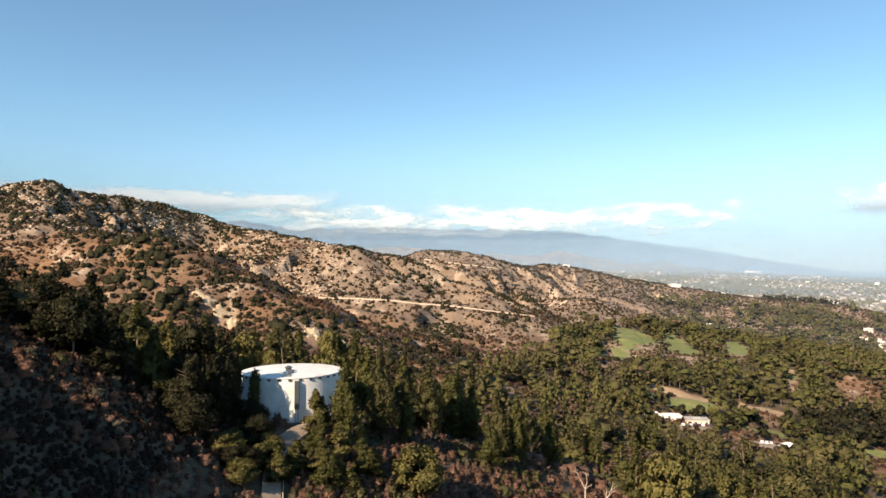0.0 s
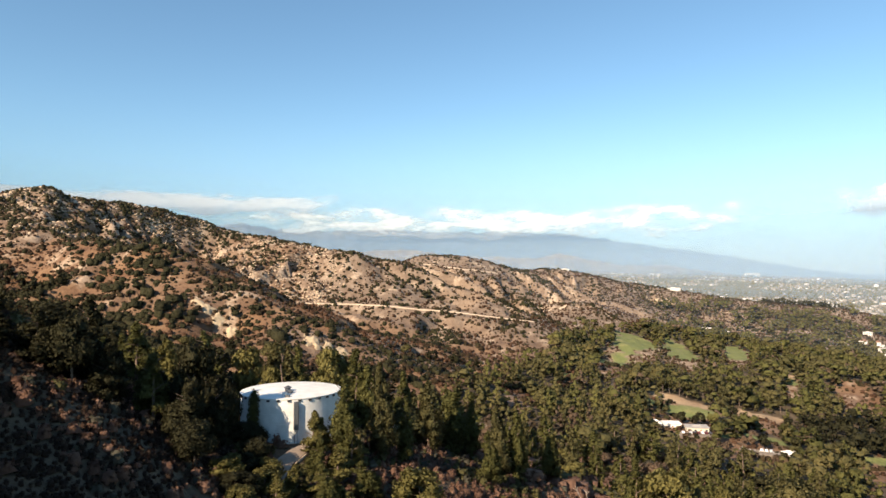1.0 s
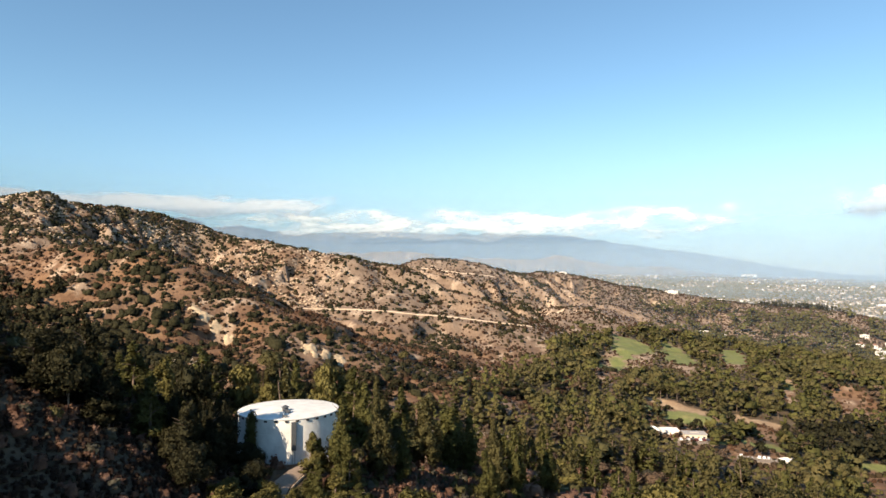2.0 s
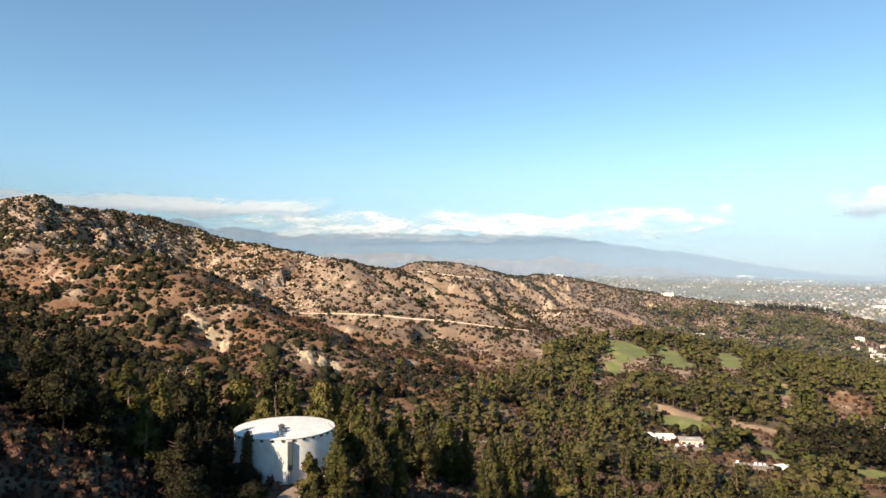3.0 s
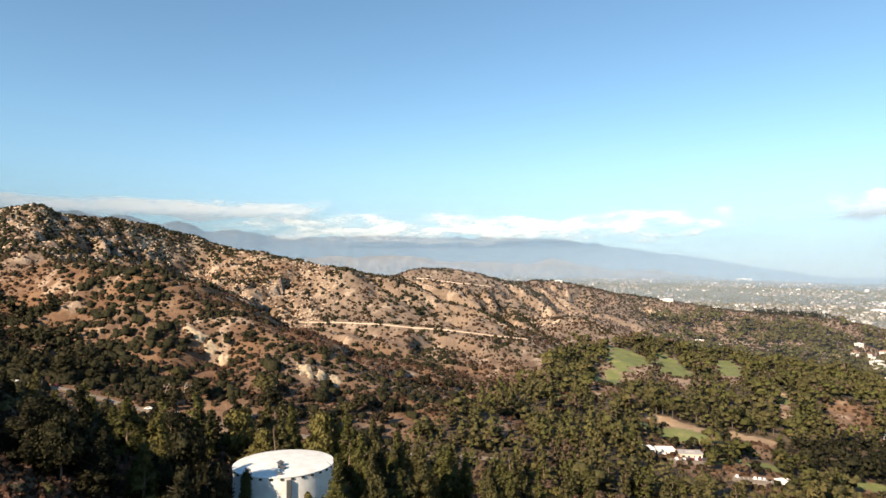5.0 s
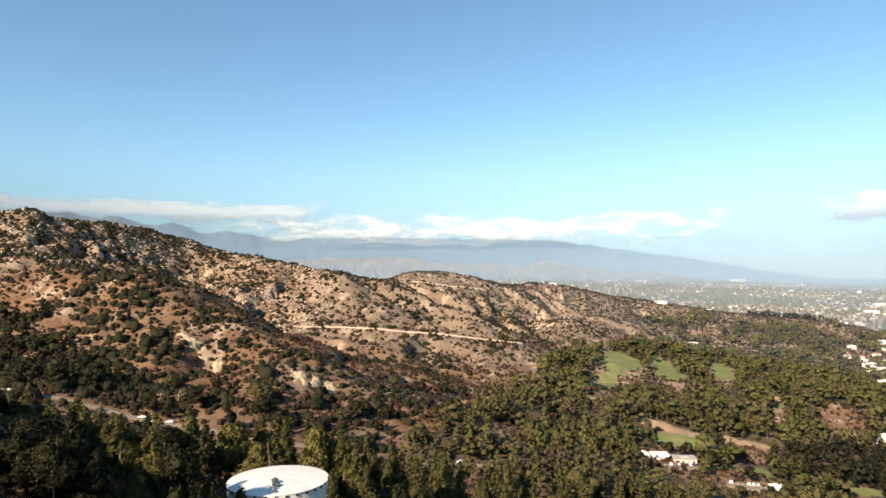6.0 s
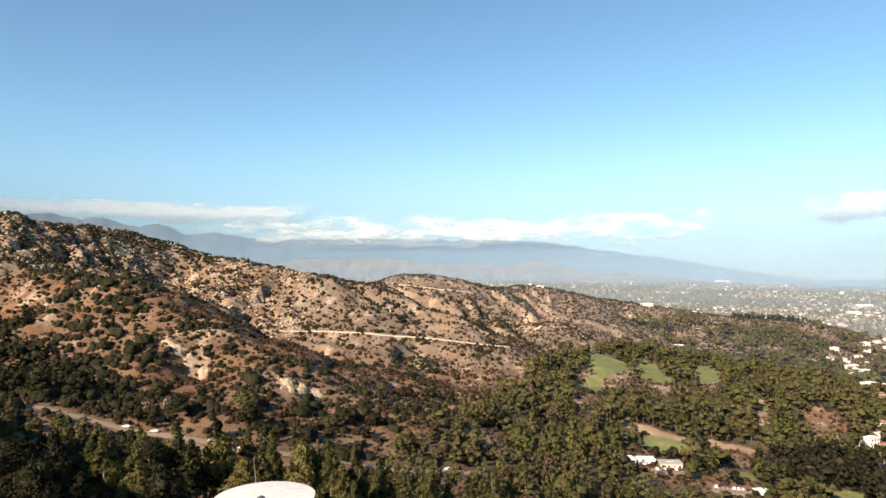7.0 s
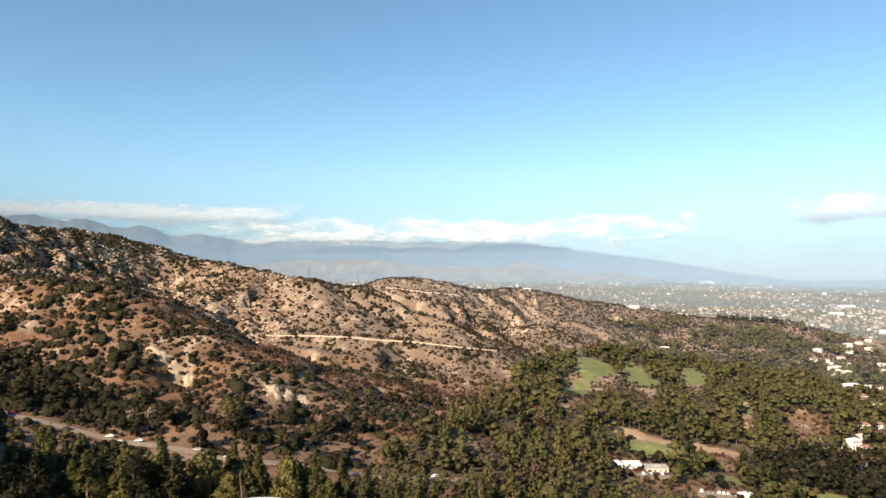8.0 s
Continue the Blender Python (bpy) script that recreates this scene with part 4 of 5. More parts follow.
def rocky(x, y):
    crag = step(y, 620, 760) * (1 - step(x, -240, -90)) * (y < 1000)
    out = 0.95 * crag * step(fbm(x / 14, y / 18, 3, 111) + 0.25 * fbm(x / 60, y / 60, 2, 113), 0.0, 0.3)
    return out


rock_xy = scatter(90000, -620, 0, 600, 1000, 2.3, lambda x, y: rocky(x, y) * (np.abs(x / y) < 0.76), rng)
M_ROCK = plain_material("pale_sandstone", (0.40, 0.32, 0.23), 0.95, 0.3, 0.35, relief=0.5)
stuff("rock_outcrop", [rock_template(s) for s in range(5)], rock_xy, 0.6, 1.7, M_ROCK, "pale weathered sandstone outcrops on the ridge", "rocks", rng, 0.55)
M_FACE = plain_material("cream_rock_face", (0.37, 0.30, 0.20), 0.95, 0.3, 0.4, relief=0.6)


def rock_face(cx, cy, r):
    """A bare rock face with its own broken relief, ragged at the rim."""
    n = int(2.6 * r / 0.8)
    u = np.linspace(-1.3 * r, 1.3 * r, n)
    U, V = np.meshgrid(u, u)
    X, Y = cx + U, cy + V
    Z = ground_at(X, Y) + 0.3 + 0.12 * r * np.clip(1 - (U ** 2 + V ** 2) / r ** 2, 0, 1) + 2.2 * np.abs(fbm(X / 3.4, Y / 3.4, 3, 195)) + 0.4 * fbm(X / 1.3, Y / 1.3, 2, 197)
    inside = np.hypot(U, V) + 0.9 * r * fbm(X / 4, Y / 4, 3, 199) < 0.85 * r
    Z = np.where(inside, Z, ground_at(X, Y) - 0.6)
    ii = np.arange(n * n).reshape(n, n)
    q = np.stack([ii[:-1, :-1], ii[:-1, 1:], ii[1:, 1:], ii[1:, :-1]], -1).reshape(-1, 4)
    me = mesh_from("rock_face", np.stack([X.ravel(), Y.ravel(), Z.ravel()], 1), q.ravel(), np.full(len(q), 4), M_FACE)
    return tagged(new("rock_face", me), "cream coloured bare rock face on the dry slope", "rock face", "rock faces")


for cx, cy, r in OUTCROPS:
    rock_face(cx, cy, r)


def spur_foot(x, y):
    foot = step(y, 345 - 45 * (1 - step(x, -140, -105)), 365 - 45 * (1 - step(x, -140, -105))) * (1 - step(y - 90 * (1 - step(x, -260, -170)), 430, 490)) * (1 - step(x, 20, 90)) * (along(LOWER_ROAD, x, y)[0] > 6)
    return foot * np.clip(0.25 + 0.55 * (1 - step(x, -230, -120)) + 1.5 * fbm(x / 30, y / 30, 3, 181), 0.05, 1)


oak_xy = scatter(5000, -340, 100, 300, 600, 5.2, lambda x, y: spur_foot(x, y) * (1 - 0.65 * step(x, -190, -150)), rng)
SPUR_OAKS = [(-87, 375), (-77, 372), (-162, 417), (-132, 414), (-136, 386), (-156, 374), (-55, 413), (-32, 412), (-212, 422), (-222, 399), (-105, 408), (-110, 363), (-147, 371), (-8, 521), (-27, 503), (-194, 415), (-96, 386), (-49, 424), (-9, 401), (30, 568), (11, 555), (-28, 431)]
for i, (x, y) in enumerate(SPUR_OAKS):
    size = rng.uniform(1.0, 1.7)
    copy_thing(KINDS[(6, 6, 4, 10)[i % 4]], pose(x, y, float(ground_at(x, y)), 0, 0, 71 * i) @ Matrix.Diagonal((1.15 * size, 1.15 * size, size * (0.7 if i % 4 == 3 else 1), 1)))
stuff("scrub_oaks", [bush(6.5, 4.8, 60, 0.45, sd_, 7) for sd_ in (60, 61, 62)], oak_xy, 0.5, 1.6, M_DARK_LEAF, "dark scrub oaks on the foot of the dry spur", "shrubs", rng)
foot_xy = scatter(9000, -330, 100, 345, 430, 2.6, lambda x, y: 0.2 * (along(LOWER_ROAD, x, y)[0] > 5) * (1 - step(x, -60, 20)) * np.clip(0.5 + 1.5 * fbm(x / 22, y / 22, 3, 183), 0, 1), rng)
stuff("chaparral", brush_templates, foot_xy, 0.6, 1.6, M_BRUSH, "dark chaparral bushes below the dry spur", "shrubs", rng)


def near_brush(x, y):
    return (np.hypot(x + 37.7, y - 165) > 15) * (along(TANK_ROAD, x, y)[0] > 4) * (np.abs(x / y) < 0.78)


fine_brush = [bush(3.2, 2.0, 20, 0.30, s, 1) for s in (37, 38, 39, 40)]
for name, tries, gap, lo, hi, base, seed, mat, label in (
        ("dry_brush", 22000, 1.7, 0.5, 1.5, 0.9, 141, M_DRY, "reddish brown dry brush on the near slopes"),
        ("sage_scrub", 9000, 2.2, 0.6, 1.5, 0.12, 145, M_GREY, "grey sage shrubs on the near slope"),
        ("green_scrub", 9000, 2.5, 0.8, 1.9, 0.10, 147, M_OAK, "dark green shrubs on the near slope")):
    # bright brush thinned on the bank, where dark-coloured brush stands for shade
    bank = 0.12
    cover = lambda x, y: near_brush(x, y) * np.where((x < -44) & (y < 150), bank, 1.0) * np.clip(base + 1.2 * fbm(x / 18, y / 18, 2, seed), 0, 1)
    stuff(name, fine_brush, scatter(tries, -95, 110, 74, 205, gap, cover, rng), lo, hi, mat, label, "shrubs", rng)
    stuff(name, brush_templates, scatter(tries // 3, -120, 200, 205, 340, gap + 0.6, cover, rng), lo, 1.4 * hi, mat, label.replace("near", "canyon"), "shrubs", rng)
# the bank's shade is put into this brush's dark colour
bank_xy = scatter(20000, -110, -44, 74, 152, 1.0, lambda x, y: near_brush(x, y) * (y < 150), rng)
stuff("dead_brush", fine_brush, bank_xy, 0.35, 0.85, M_SHADE_BRUSH, "brown brush coloured dark to carry the shade of the bank", "shrubs", rng)


# ---------------------------------------------------------------- trails and roads
def ribbon(name, line, profile, mat, label, category, kind="structure", lift=0.25, wobble=0.0):
    """A strip along a line: profile holds (offset, rise) pairs across it, positive offsets uphill."""
    pts = sampled(line, 3.0)
    n = len(pts)
    tan = np.gradient(pts[:, :2], axis=0)
    tan /= np.linalg.norm(tan, axis=1)[:, None]
    nor = np.stack([-tan[:, 1], tan[:, 0]], 1)
    up = ground_at(pts[:, 0] + 6 * nor[:, 0], pts[:, 1] + 6 * nor[:, 1]) - ground_at(pts[:, 0] - 6 * nor[:, 0], pts[:, 1] - 6 * nor[:, 1])
    nor = nor * (1 if up.mean() >= 0 else -1)
    verts = []
    for k, (o, rise) in enumerate(profile):
        ww = wobble * fbm(np.arange(n) * 0.35, np.full(n, k * 9.1), 3, 161) if k in (0, len(profile) - 1) else 0
        x, y = pts[:, 0] + nor[:, 0] * (o + ww), pts[:, 1] + nor[:, 1] * (o + ww)
        verts.append(np.column_stack([x, y, ground_at(x, y) + lift + rise]))
    v = np.stack(verts, 1).reshape(-1, 3)
    m = len(profile)
    f = [(i * m + j, (i + 1) * m + j, (i + 1) * m + j + 1, i * m + j + 1) for i in range(n - 1) for j in range(m - 1)]
    me = mesh_from(name, v, np.array(f).ravel(), np.full(len(f), 4), mat)
    return tagged(new(name, me), label, category, kind=kind)


BANK = [(-1.1, -0.5), (-0.6, 0.05), (0.2, 0.1), (0.6, 0.35), (1.1, 0.45), (1.5, -0.3)]
ribbon("trail", TRAIL, BANK, M_TRAIL, "pale dirt fire road cut across the hillside", "trail", wobble=2.6)
ribbon("trail", TRAIL_EAST, BANK, M_TRAIL, "pale dirt fire road bending into the valley", "trail", wobble=2.6)
ribbon("trail", KNOLL_TRAIL, BANK, M_TRAIL, "pale dirt trail round the knoll", "trail", wobble=2.0)
ribbon("road", LOWER_ROAD, [(-2.7, 0), (-1.0, 0.05), (1.0, 0.05), (2.7, 0)], M_ROAD, "narrow dusty asphalt park road below the hill", "road", lift=0.35)
ribbon("tank_road", TANK_ROAD, [(-1.7, 0), (-0.7, 0.05), (0.7, 0.05), (1.7, 0)], M_DRIVE, "dusty asphalt drive up to the water tank", "road", lift=0.35)

# ---------------------------------------------------------------- water tank
tank = thing("water_tank", "large white steel water tank with shallow domed roof", "water tank", pose(-37.7, 165, 94.4))
R_TANK, H_TANK = 12.1, 10.4
bm = bmesh.new()
rings = [(R_TANK, 0), (R_TANK, H_TANK)]
prev = None
for r, z in rings:
    ring = [bm.verts.new((r * math.cos(i * math.tau / 96), r * math.sin(i * math.tau / 96), z)) for i in range(96)]
    if prev:
        for i in range(96):
            bm.faces.new((prev[i], prev[(i + 1) % 96], ring[(i + 1) % 96], ring[i]))
    prev = ring
for f in bm.faces:
    f.smooth = True
part("shell", bm, M_TANK, tank)
bm = bmesh.new()
prev = None
for r, z in ((R_TANK + 0.16, H_TANK - 0.14), (R_TANK + 0.16, H_TANK + 0.05), (9.6, H_TANK + 0.30), (6.0, H_TANK + 0.50), (2.5, H_TANK + 0.62), (0.6, H_TANK + 0.64)):
    ring = [bm.verts.new((r * math.cos(i * math.tau / 96), r * math.sin(i * math.tau / 96), z)) for i in range(96)]
    if prev:
        for i in range(96):
            bm.faces.new((prev[i], prev[(i + 1) % 96], ring[(i + 1) % 96], ring[i]))
    prev = ring
bm.faces.new(prev)
part("roof", bm, M_TANK, tank)


def block(bm, x0, x1, y0, y1, z0, z1):
    vs = [bm.verts.new((x, y, z)) for z in (z0, z1) for y in (y0, y1) for x in (x0, x1)]
    for f in ((0, 2, 3, 1), (4, 5, 7, 6), (0, 1, 5, 4), (1, 3, 7, 5), (3, 2, 6, 7), (2, 0, 4, 6)):
        bm.faces.new([vs[i] for i in f])


def box_part(name, x0, x1, y0, y1, z0, z1, mat, parent, label="", bevel=0.0):
    bm = bmesh.new()
    block(bm, x0, x1, y0, y1, z0, z1)
    if bevel:
        bmesh.ops.bevel(bm, geom=bm.edges[:], offset=bevel, segments=1, affect="EDGES")
    return part(name, bm, mat, parent, label)


# fittings of the tank, in its own axes; the camera side is -y
wall_seam = plain_material("tank_seam_paint", (0.66, 0.67, 0.65), 0.6, 0.1, 1.0)
for zz in (2.3, 4.6, 6.9):
    bm = bmesh.new()
    a, b = [], []
    for i in range(96):
        c, sn = math.cos(i * math.tau / 96), math.sin(i * math.tau / 96)
        a.append(bm.verts.new(((R_TANK + 0.03) * c, (R_TANK + 0.03) * sn, zz - 0.05)))
        b.append(bm.verts.new(((R_TANK + 0.03) * c, (R_TANK + 0.03) * sn, zz + 0.05)))
    for i in range(96):
        bm.faces.new((a[i], a[(i + 1) % 96], b[(i + 1) % 96], b[i]))
    part("weld_seam", bm, wall_seam, tank)
M_CONCRETE = plain_material("weathered_concrete", (0.42, 0.40, 0.36), 0.9, 0.2, 0.8)
M_DARK = plain_material("dark_opening", (0.03, 0.03, 0.032), 0.7, 0.2, 2)
bm = bmesh.new()
bmesh.ops.create_cone(bm, cap_ends=True, segments=64, radius1=R_TANK + 0.9, radius2=R_TANK + 0.8, depth=0.5, matrix=Matrix.Translation((0, 0, 0.05)))
part("footing", bm, M_CONCRETE, tank, "grey concrete ring footing")


def on_rim(angle, r):
    return r * math.cos(radians(angle)), r * math.sin(radians(angle))


vent_bm = bmesh.new()
bmesh.ops.create_cone(vent_bm, cap_ends=True, segments=16, radius1=0.7, radius2=0.7, depth=0.9, matrix=Matrix.Translation((0, 0, 0.45)))
bmesh.ops.create_cone(vent_bm, cap_ends=True, segments=16, radius1=1.0, radius2=0.15, depth=0.5, matrix=Matrix.Translation((0, 0, 1.15)))
vent = part("roof_vent", vent_bm, M_STEEL, tank, "dark mushroom roof vent")
vent.location = (0.2, -4.6, H_TANK + 0.5)
box_part("roof_hatch", 0.2, 1.8, -7.2, -6.0, H_TANK + 0.3, H_TANK + 1.15, M_STEEL, tank, "dark roof hatch")
box_part("hatch_lid", 0.0, 1.0, -9.2, -8.4, H_TANK + 0.2, H_TANK + 1.1, M_TANK, tank)
box_part("roof_hatch", 1.0, 2.0, -10.7, -10.0, H_TANK + 0.1, H_TANK + 0.7, M_STEEL, tank, "dark roof hatch")
for k in range(14):
    ang = 200 + k * 11.5
    px_, py_ = on_rim(ang, R_TANK + 0.12)
    o = box_part("rim_vent", -0.35, 0.35, -0.12, 0.12, -0.22, 0.22, M_DARK, tank, "small dark overflow vent")
    o.matrix_basis = pose(px_, py_, H_TANK - 0.45, 0, 0, ang + 90)
lx, ly = on_rim(288, R_TANK + 0.5)
cage = box_part("ladder_cage", -0.55, 0.55, -0.45, 0.45, 3.4, H_TANK - 0.6, M_STEEL, tank, "dark caged ladder", 0.08)
cage.matrix_basis = pose(lx, ly, 0, 0, 0, 18)
for sx in (-0.3, 0.3):
    bm = bmesh.new()
    tube(bm, (lx + sx, ly - 0.1, 0), (lx + sx, ly - 0.1, 3.6), 0.06, 0.06, 6)
    part("ladder_rail", bm, M_STEEL, tank)
for sx in (-2.6, -0.6, 0.8):
    px_, py_ = sx, -R_TANK - 0.9
    bm = bmesh.new()
    tube(bm, (px_, py_, 0.4), (px_, py_ + 1.2, 0.4), 0.25, 0.25, 10)
    tube(bm, (px_, py_, -0.4), (px_, py_, 1.1 + 0.4 * abs(sx)), 0.22, 0.22, 10)
    part("pipe", bm, M_STEEL if sx < 0 else M_TANK, tank, "inlet pipe with valve")

# gate posts and kerb by the tank road
gate = thing("gate", "two pale steel gate posts with top bar beside the drive", "gate", pose(-30.6, 147.5, float(ground_at(-30.6, 147.5))))
for sx in (-0.55, 0.55):
    bm = bmesh.new()
    tube(bm, (sx, 0, -0.4), (sx, 0, 2.6), 0.13, 0.13, 8)
    part("post", bm, M_BARE, gate)
bm = bmesh.new()
tube(bm, (-0.55, 0, 2.3), (0.55, 0, 2.3), 0.06, 0.06, 6)
part("bar", bm, M_BARE, gate)
kerb_line = [(x + 2.1, y, z) for x, y, z in TANK_ROAD]
ribbon("kerb", kerb_line, [(-0.11, -0.3), (-0.10, 0.16), (0.10, 0.16), (0.11, -0.3)], M_TRAIL, "pale kerb along the tank drive", "kerb", lift=0.3)


# ---------------------------------------------------------------- buildings
M_WHITE = plain_material("sunlit_white_stucco", (0.74, 0.72, 0.67), 0.85, 0.08, 0.6)
M_CREAM = plain_material("cream_stucco", (0.62, 0.56, 0.46), 0.85, 0.1, 0.6)
M_ROOF = plain_material("grey_flat_roof", (0.34, 0.33, 0.32), 0.9, 0.18, 0.5)
M_TILE = plain_material("brown_tile_roof", (0.26, 0.15, 0.10), 0.85, 0.25, 1.2)
M_GLASS = plain_material("dark_window_glass", (0.04, 0.05, 0.06), 0.15, 0.3, 1)


def house(x, y, turn, w, d, storeys, flat, wall, roof, label, category="house", name="house", sink=0.8):
    """Stucco house: walls, roof with eaves, windows and a door on the long and short sides."""
    z = float(np.min(ground_at(np.array([x, x + w / 2, x - w / 2, x, x]), np.array([y, y, y, y + d / 2, y - d / 2]))))
    h = 3.0 * storeys + 0.4
    t = thing(name, label, category, pose(x, y, z - 0.1, 0, 0, turn))
    box_part("wall", -w / 2, w / 2, -d / 2, d / 2, -sink, h, wall, t, bevel=0.06)
    bm = bmesh.new()
    if flat:
        block(bm, -w / 2 - 0.5, w / 2 + 0.5, -d / 2 - 0.5, d / 2 + 0.5, h + 0.004, h + 0.45)
        block(bm, -w / 5, w / 5, -d / 6, d / 6, h + 0.45, h + 1.3)
    else:
        e, r = 0.7, min(w, d) * 0.27
        lo = [bm.verts.new(p) for p in ((-w / 2 - e, -d / 2 - e, h), (w / 2 + e, -d / 2 - e, h), (w / 2 + e, d / 2 + e, h), (-w / 2 - e, d / 2 + e, h))]
        if w >= d:
            top = [bm.verts.new(p) for p in ((-w / 2 + d / 3, 0, h + r), (w / 2 - d / 3, 0, h + r))]
            faces = ((lo[0], lo[1], top[1], top[0]), (lo[1], lo[2], top[1]), (lo[2], lo[3], top[0], top[1]), (lo[3], lo[0], top[0]))
        else:
            top = [bm.verts.new(p) for p in ((0, -d / 2 + w / 3, h + r), (0, d / 2 - w / 3, h + r))]
            faces = ((lo[0], lo[1], top[0]), (lo[1], lo[2], top[1], top[0]), (lo[2], lo[3], top[1]), (lo[3], lo[0], top[0], top[1]))
        for f in faces:
            bm.faces.new(f)
        bm.faces.new(lo[::-1])
    part("roof", bm, roof, t)
    n = max(2, int(w / 3.6))
    for s in range(storeys):
        for i in range(n):
            cx = -w / 2 + (i + 0.5) * w / n
            if s == 0 and i == n // 2:
                box_part("door", cx - 0.6, cx + 0.6, -d / 2 - 0.08, -d / 2 + 0.05, 0.1, 2.2, M_TILE, t)
            else:
                box_part("window", cx - 0.8, cx + 0.8, -d / 2 - 0.06, -d / 2 + 0.05, s * 3 + 0.95, s * 3 + 2.25, M_GLASS, t)
        for i in range(max(1, int(d / 4.5))):
            cy = -d / 2 + (i + 0.5) * d / max(1, int(d / 4.5))
            box_part("window", -w / 2 - 0.06, -w / 2 + 0.05, cy - 0.7, cy + 0.7, s * 3 + 0.95, s * 3 + 2.25, M_GLASS, t)
    return t


# golf clubhouse yard
house(151, 478, -8, 13, 9, 1, False, M_WHITE, M_WHITE, "white clubhouse wing with pale roof beside a car park", "clubhouse", "clubhouse")
house(166, 480, -6, 12, 9, 1, True, M_WHITE, M_WHITE, "white flat-roofed clubhouse hall beside a car park", "clubhouse", "clubhouse")
house(182, 474, -8, 15, 10, 1, True, M_CREAM, M_ROOF, "low building with wide grey flat roof by the car park", "clubhouse", "clubhouse")
house(226, 430, -12, 9, 7, 1, False, M_WHITE, M_WHITE, "small white pavilion beside the fairway", "pavilion", "pavilion")
house(139, 469, 10, 5, 4, 1, False, M_CREAM, M_TILE, "small cream shed near the clubhouse", "shed", "shed")
house(255, 300, 20, 7, 5, 1, True, M_CREAM, M_ROOF, "small cream service building among the trees", "shed", "shed")
# white homes on the far slope
for x, y, turn, w, d, st, flat in HOMES + HOMES_2 + HOMES_3:
    house(x, y, turn, 0.78 * w, 0.8 * d, st, bool(flat), M_WHITE, M_WHITE if flat else M_TILE,
          "white flat-roofed hillside home among trees" if flat else "white hillside home with brown tile roof among trees", "house", sink=3.0)
house(442, 1106, -5, 22, 8, 1, True, M_CREAM, M_WHITE, "long low pale park building among trees", "park building", "park_building", 2.0)
house(476, 1104, 10, 8, 7, 1, True, M_CREAM, M_WHITE, "small pale park building among trees", "park building", "park_building", 2.0)
house(236, 1266, 0, 15, 9, 1, True, M_WHITE, M_WHITE, "white lookout house on the ridge top", "house", sink=3.0)
house(462, 1313, 0, 24, 10, 2, True, M_WHITE, M_WHITE, "white building on the ridge crest", "building", "building", 3.0)
house(566, 1338, 4, 26, 10, 1, True, M_CREAM, M_WHITE, "long low pale building on the ridge crest", "building", "building", 3.0)
house(-18, 346, 25, 12, 8, 1, False, M_CREAM, M_WHITE, "small pale-roofed building below the park road", "shed", "shed", 2.0)
house(27, 330, -20, 9, 6, 1, False, M_CREAM, M_TILE, "small brown-roofed hut among trees", "shed", "shed", 2.0)

# car parks
M_LINE = plain_material("white_line_paint", (0.7, 0.7, 0.68), 0.8, 0.1, 2)


def car_park(x, y, turn, w, d, bays, label):
    z = float(np.max(ground_at(np.array([x, x + w / 2, x - w / 2, x, x]), np.array([y, y, y, y + d / 2, y - d / 2])))) + 0.3
    t = thing("car_park", label, "car park", pose(x, y, z, 0, 0, turn), kind="structure")
    box_part("asphalt", -w / 2, w / 2, -d / 2, d / 2, -4, 0, M_ROAD, t)
    for i in range(bays):
        cx = -w / 2 + (i + 0.5) * w / bays
        box_part("bay_line", cx - 0.12, cx + 0.12, d / 2 - 5.2, d / 2 - 0.4, -0.02, 0.012, M_LINE, t)
    return t, z


CAR_COLOURS = [plain_material("car_paint_" + n, c, 0.3, 0.03, 1) for n, c in (("white", (0.78, 0.78, 0.77)), ("silver", (0.45, 0.46, 0.47)), ("dark", (0.05, 0.05, 0.06)), ("red", (0.10, 0.03, 0.03)))]
M_TYRE = plain_material("black_tyre", (0.02, 0.02, 0.02), 0.9, 0.1, 4)


def car(paint, label):
    t = thing("car", label, "car", group="parked cars")
    bm = bmesh.new()
    side = [(-2.2, 0.35), (-2.25, 0.8), (-1.5, 0.95), (-0.9, 1.42), (0.9, 1.45), (1.7, 0.98), (2.2, 0.9), (2.25, 0.4)]
    l = [bm.verts.new((x, -0.88, z)) for x, z in side]
    r = [bm.verts.new((x, 0.88, z)) for x, z in side]
    for i in range(len(side)):
        j = (i + 1) % len(side)
        bm.faces.new((l[i], l[j], r[j], r[i]))
    bm.faces.new(l[::-1])
    bm.faces.new(r)
    bmesh.ops.recalc_face_normals(bm, faces=bm.faces[:])
    part("body", bm, paint, t)
    for sy in (-0.9, 0.9):
        box_part("side_window", -0.85, 0.95, sy - 0.015, sy + 0.015, 0.98, 1.34, M_GLASS, t)
    for sx in (-1.4, 1.4):
        for sy in (-0.8, 0.8):
            bm = bmesh.new()
            bmesh.ops.create_cone(bm, cap_ends=True, segments=12, radius1=0.34, radius2=0.34, depth=0.24, matrix=Matrix.Translation((sx, sy, 0.34)) @ Matrix.Rotation(math.pi / 2, 4, "X"))
            part("wheel", bm, M_TYRE, t)
    return t


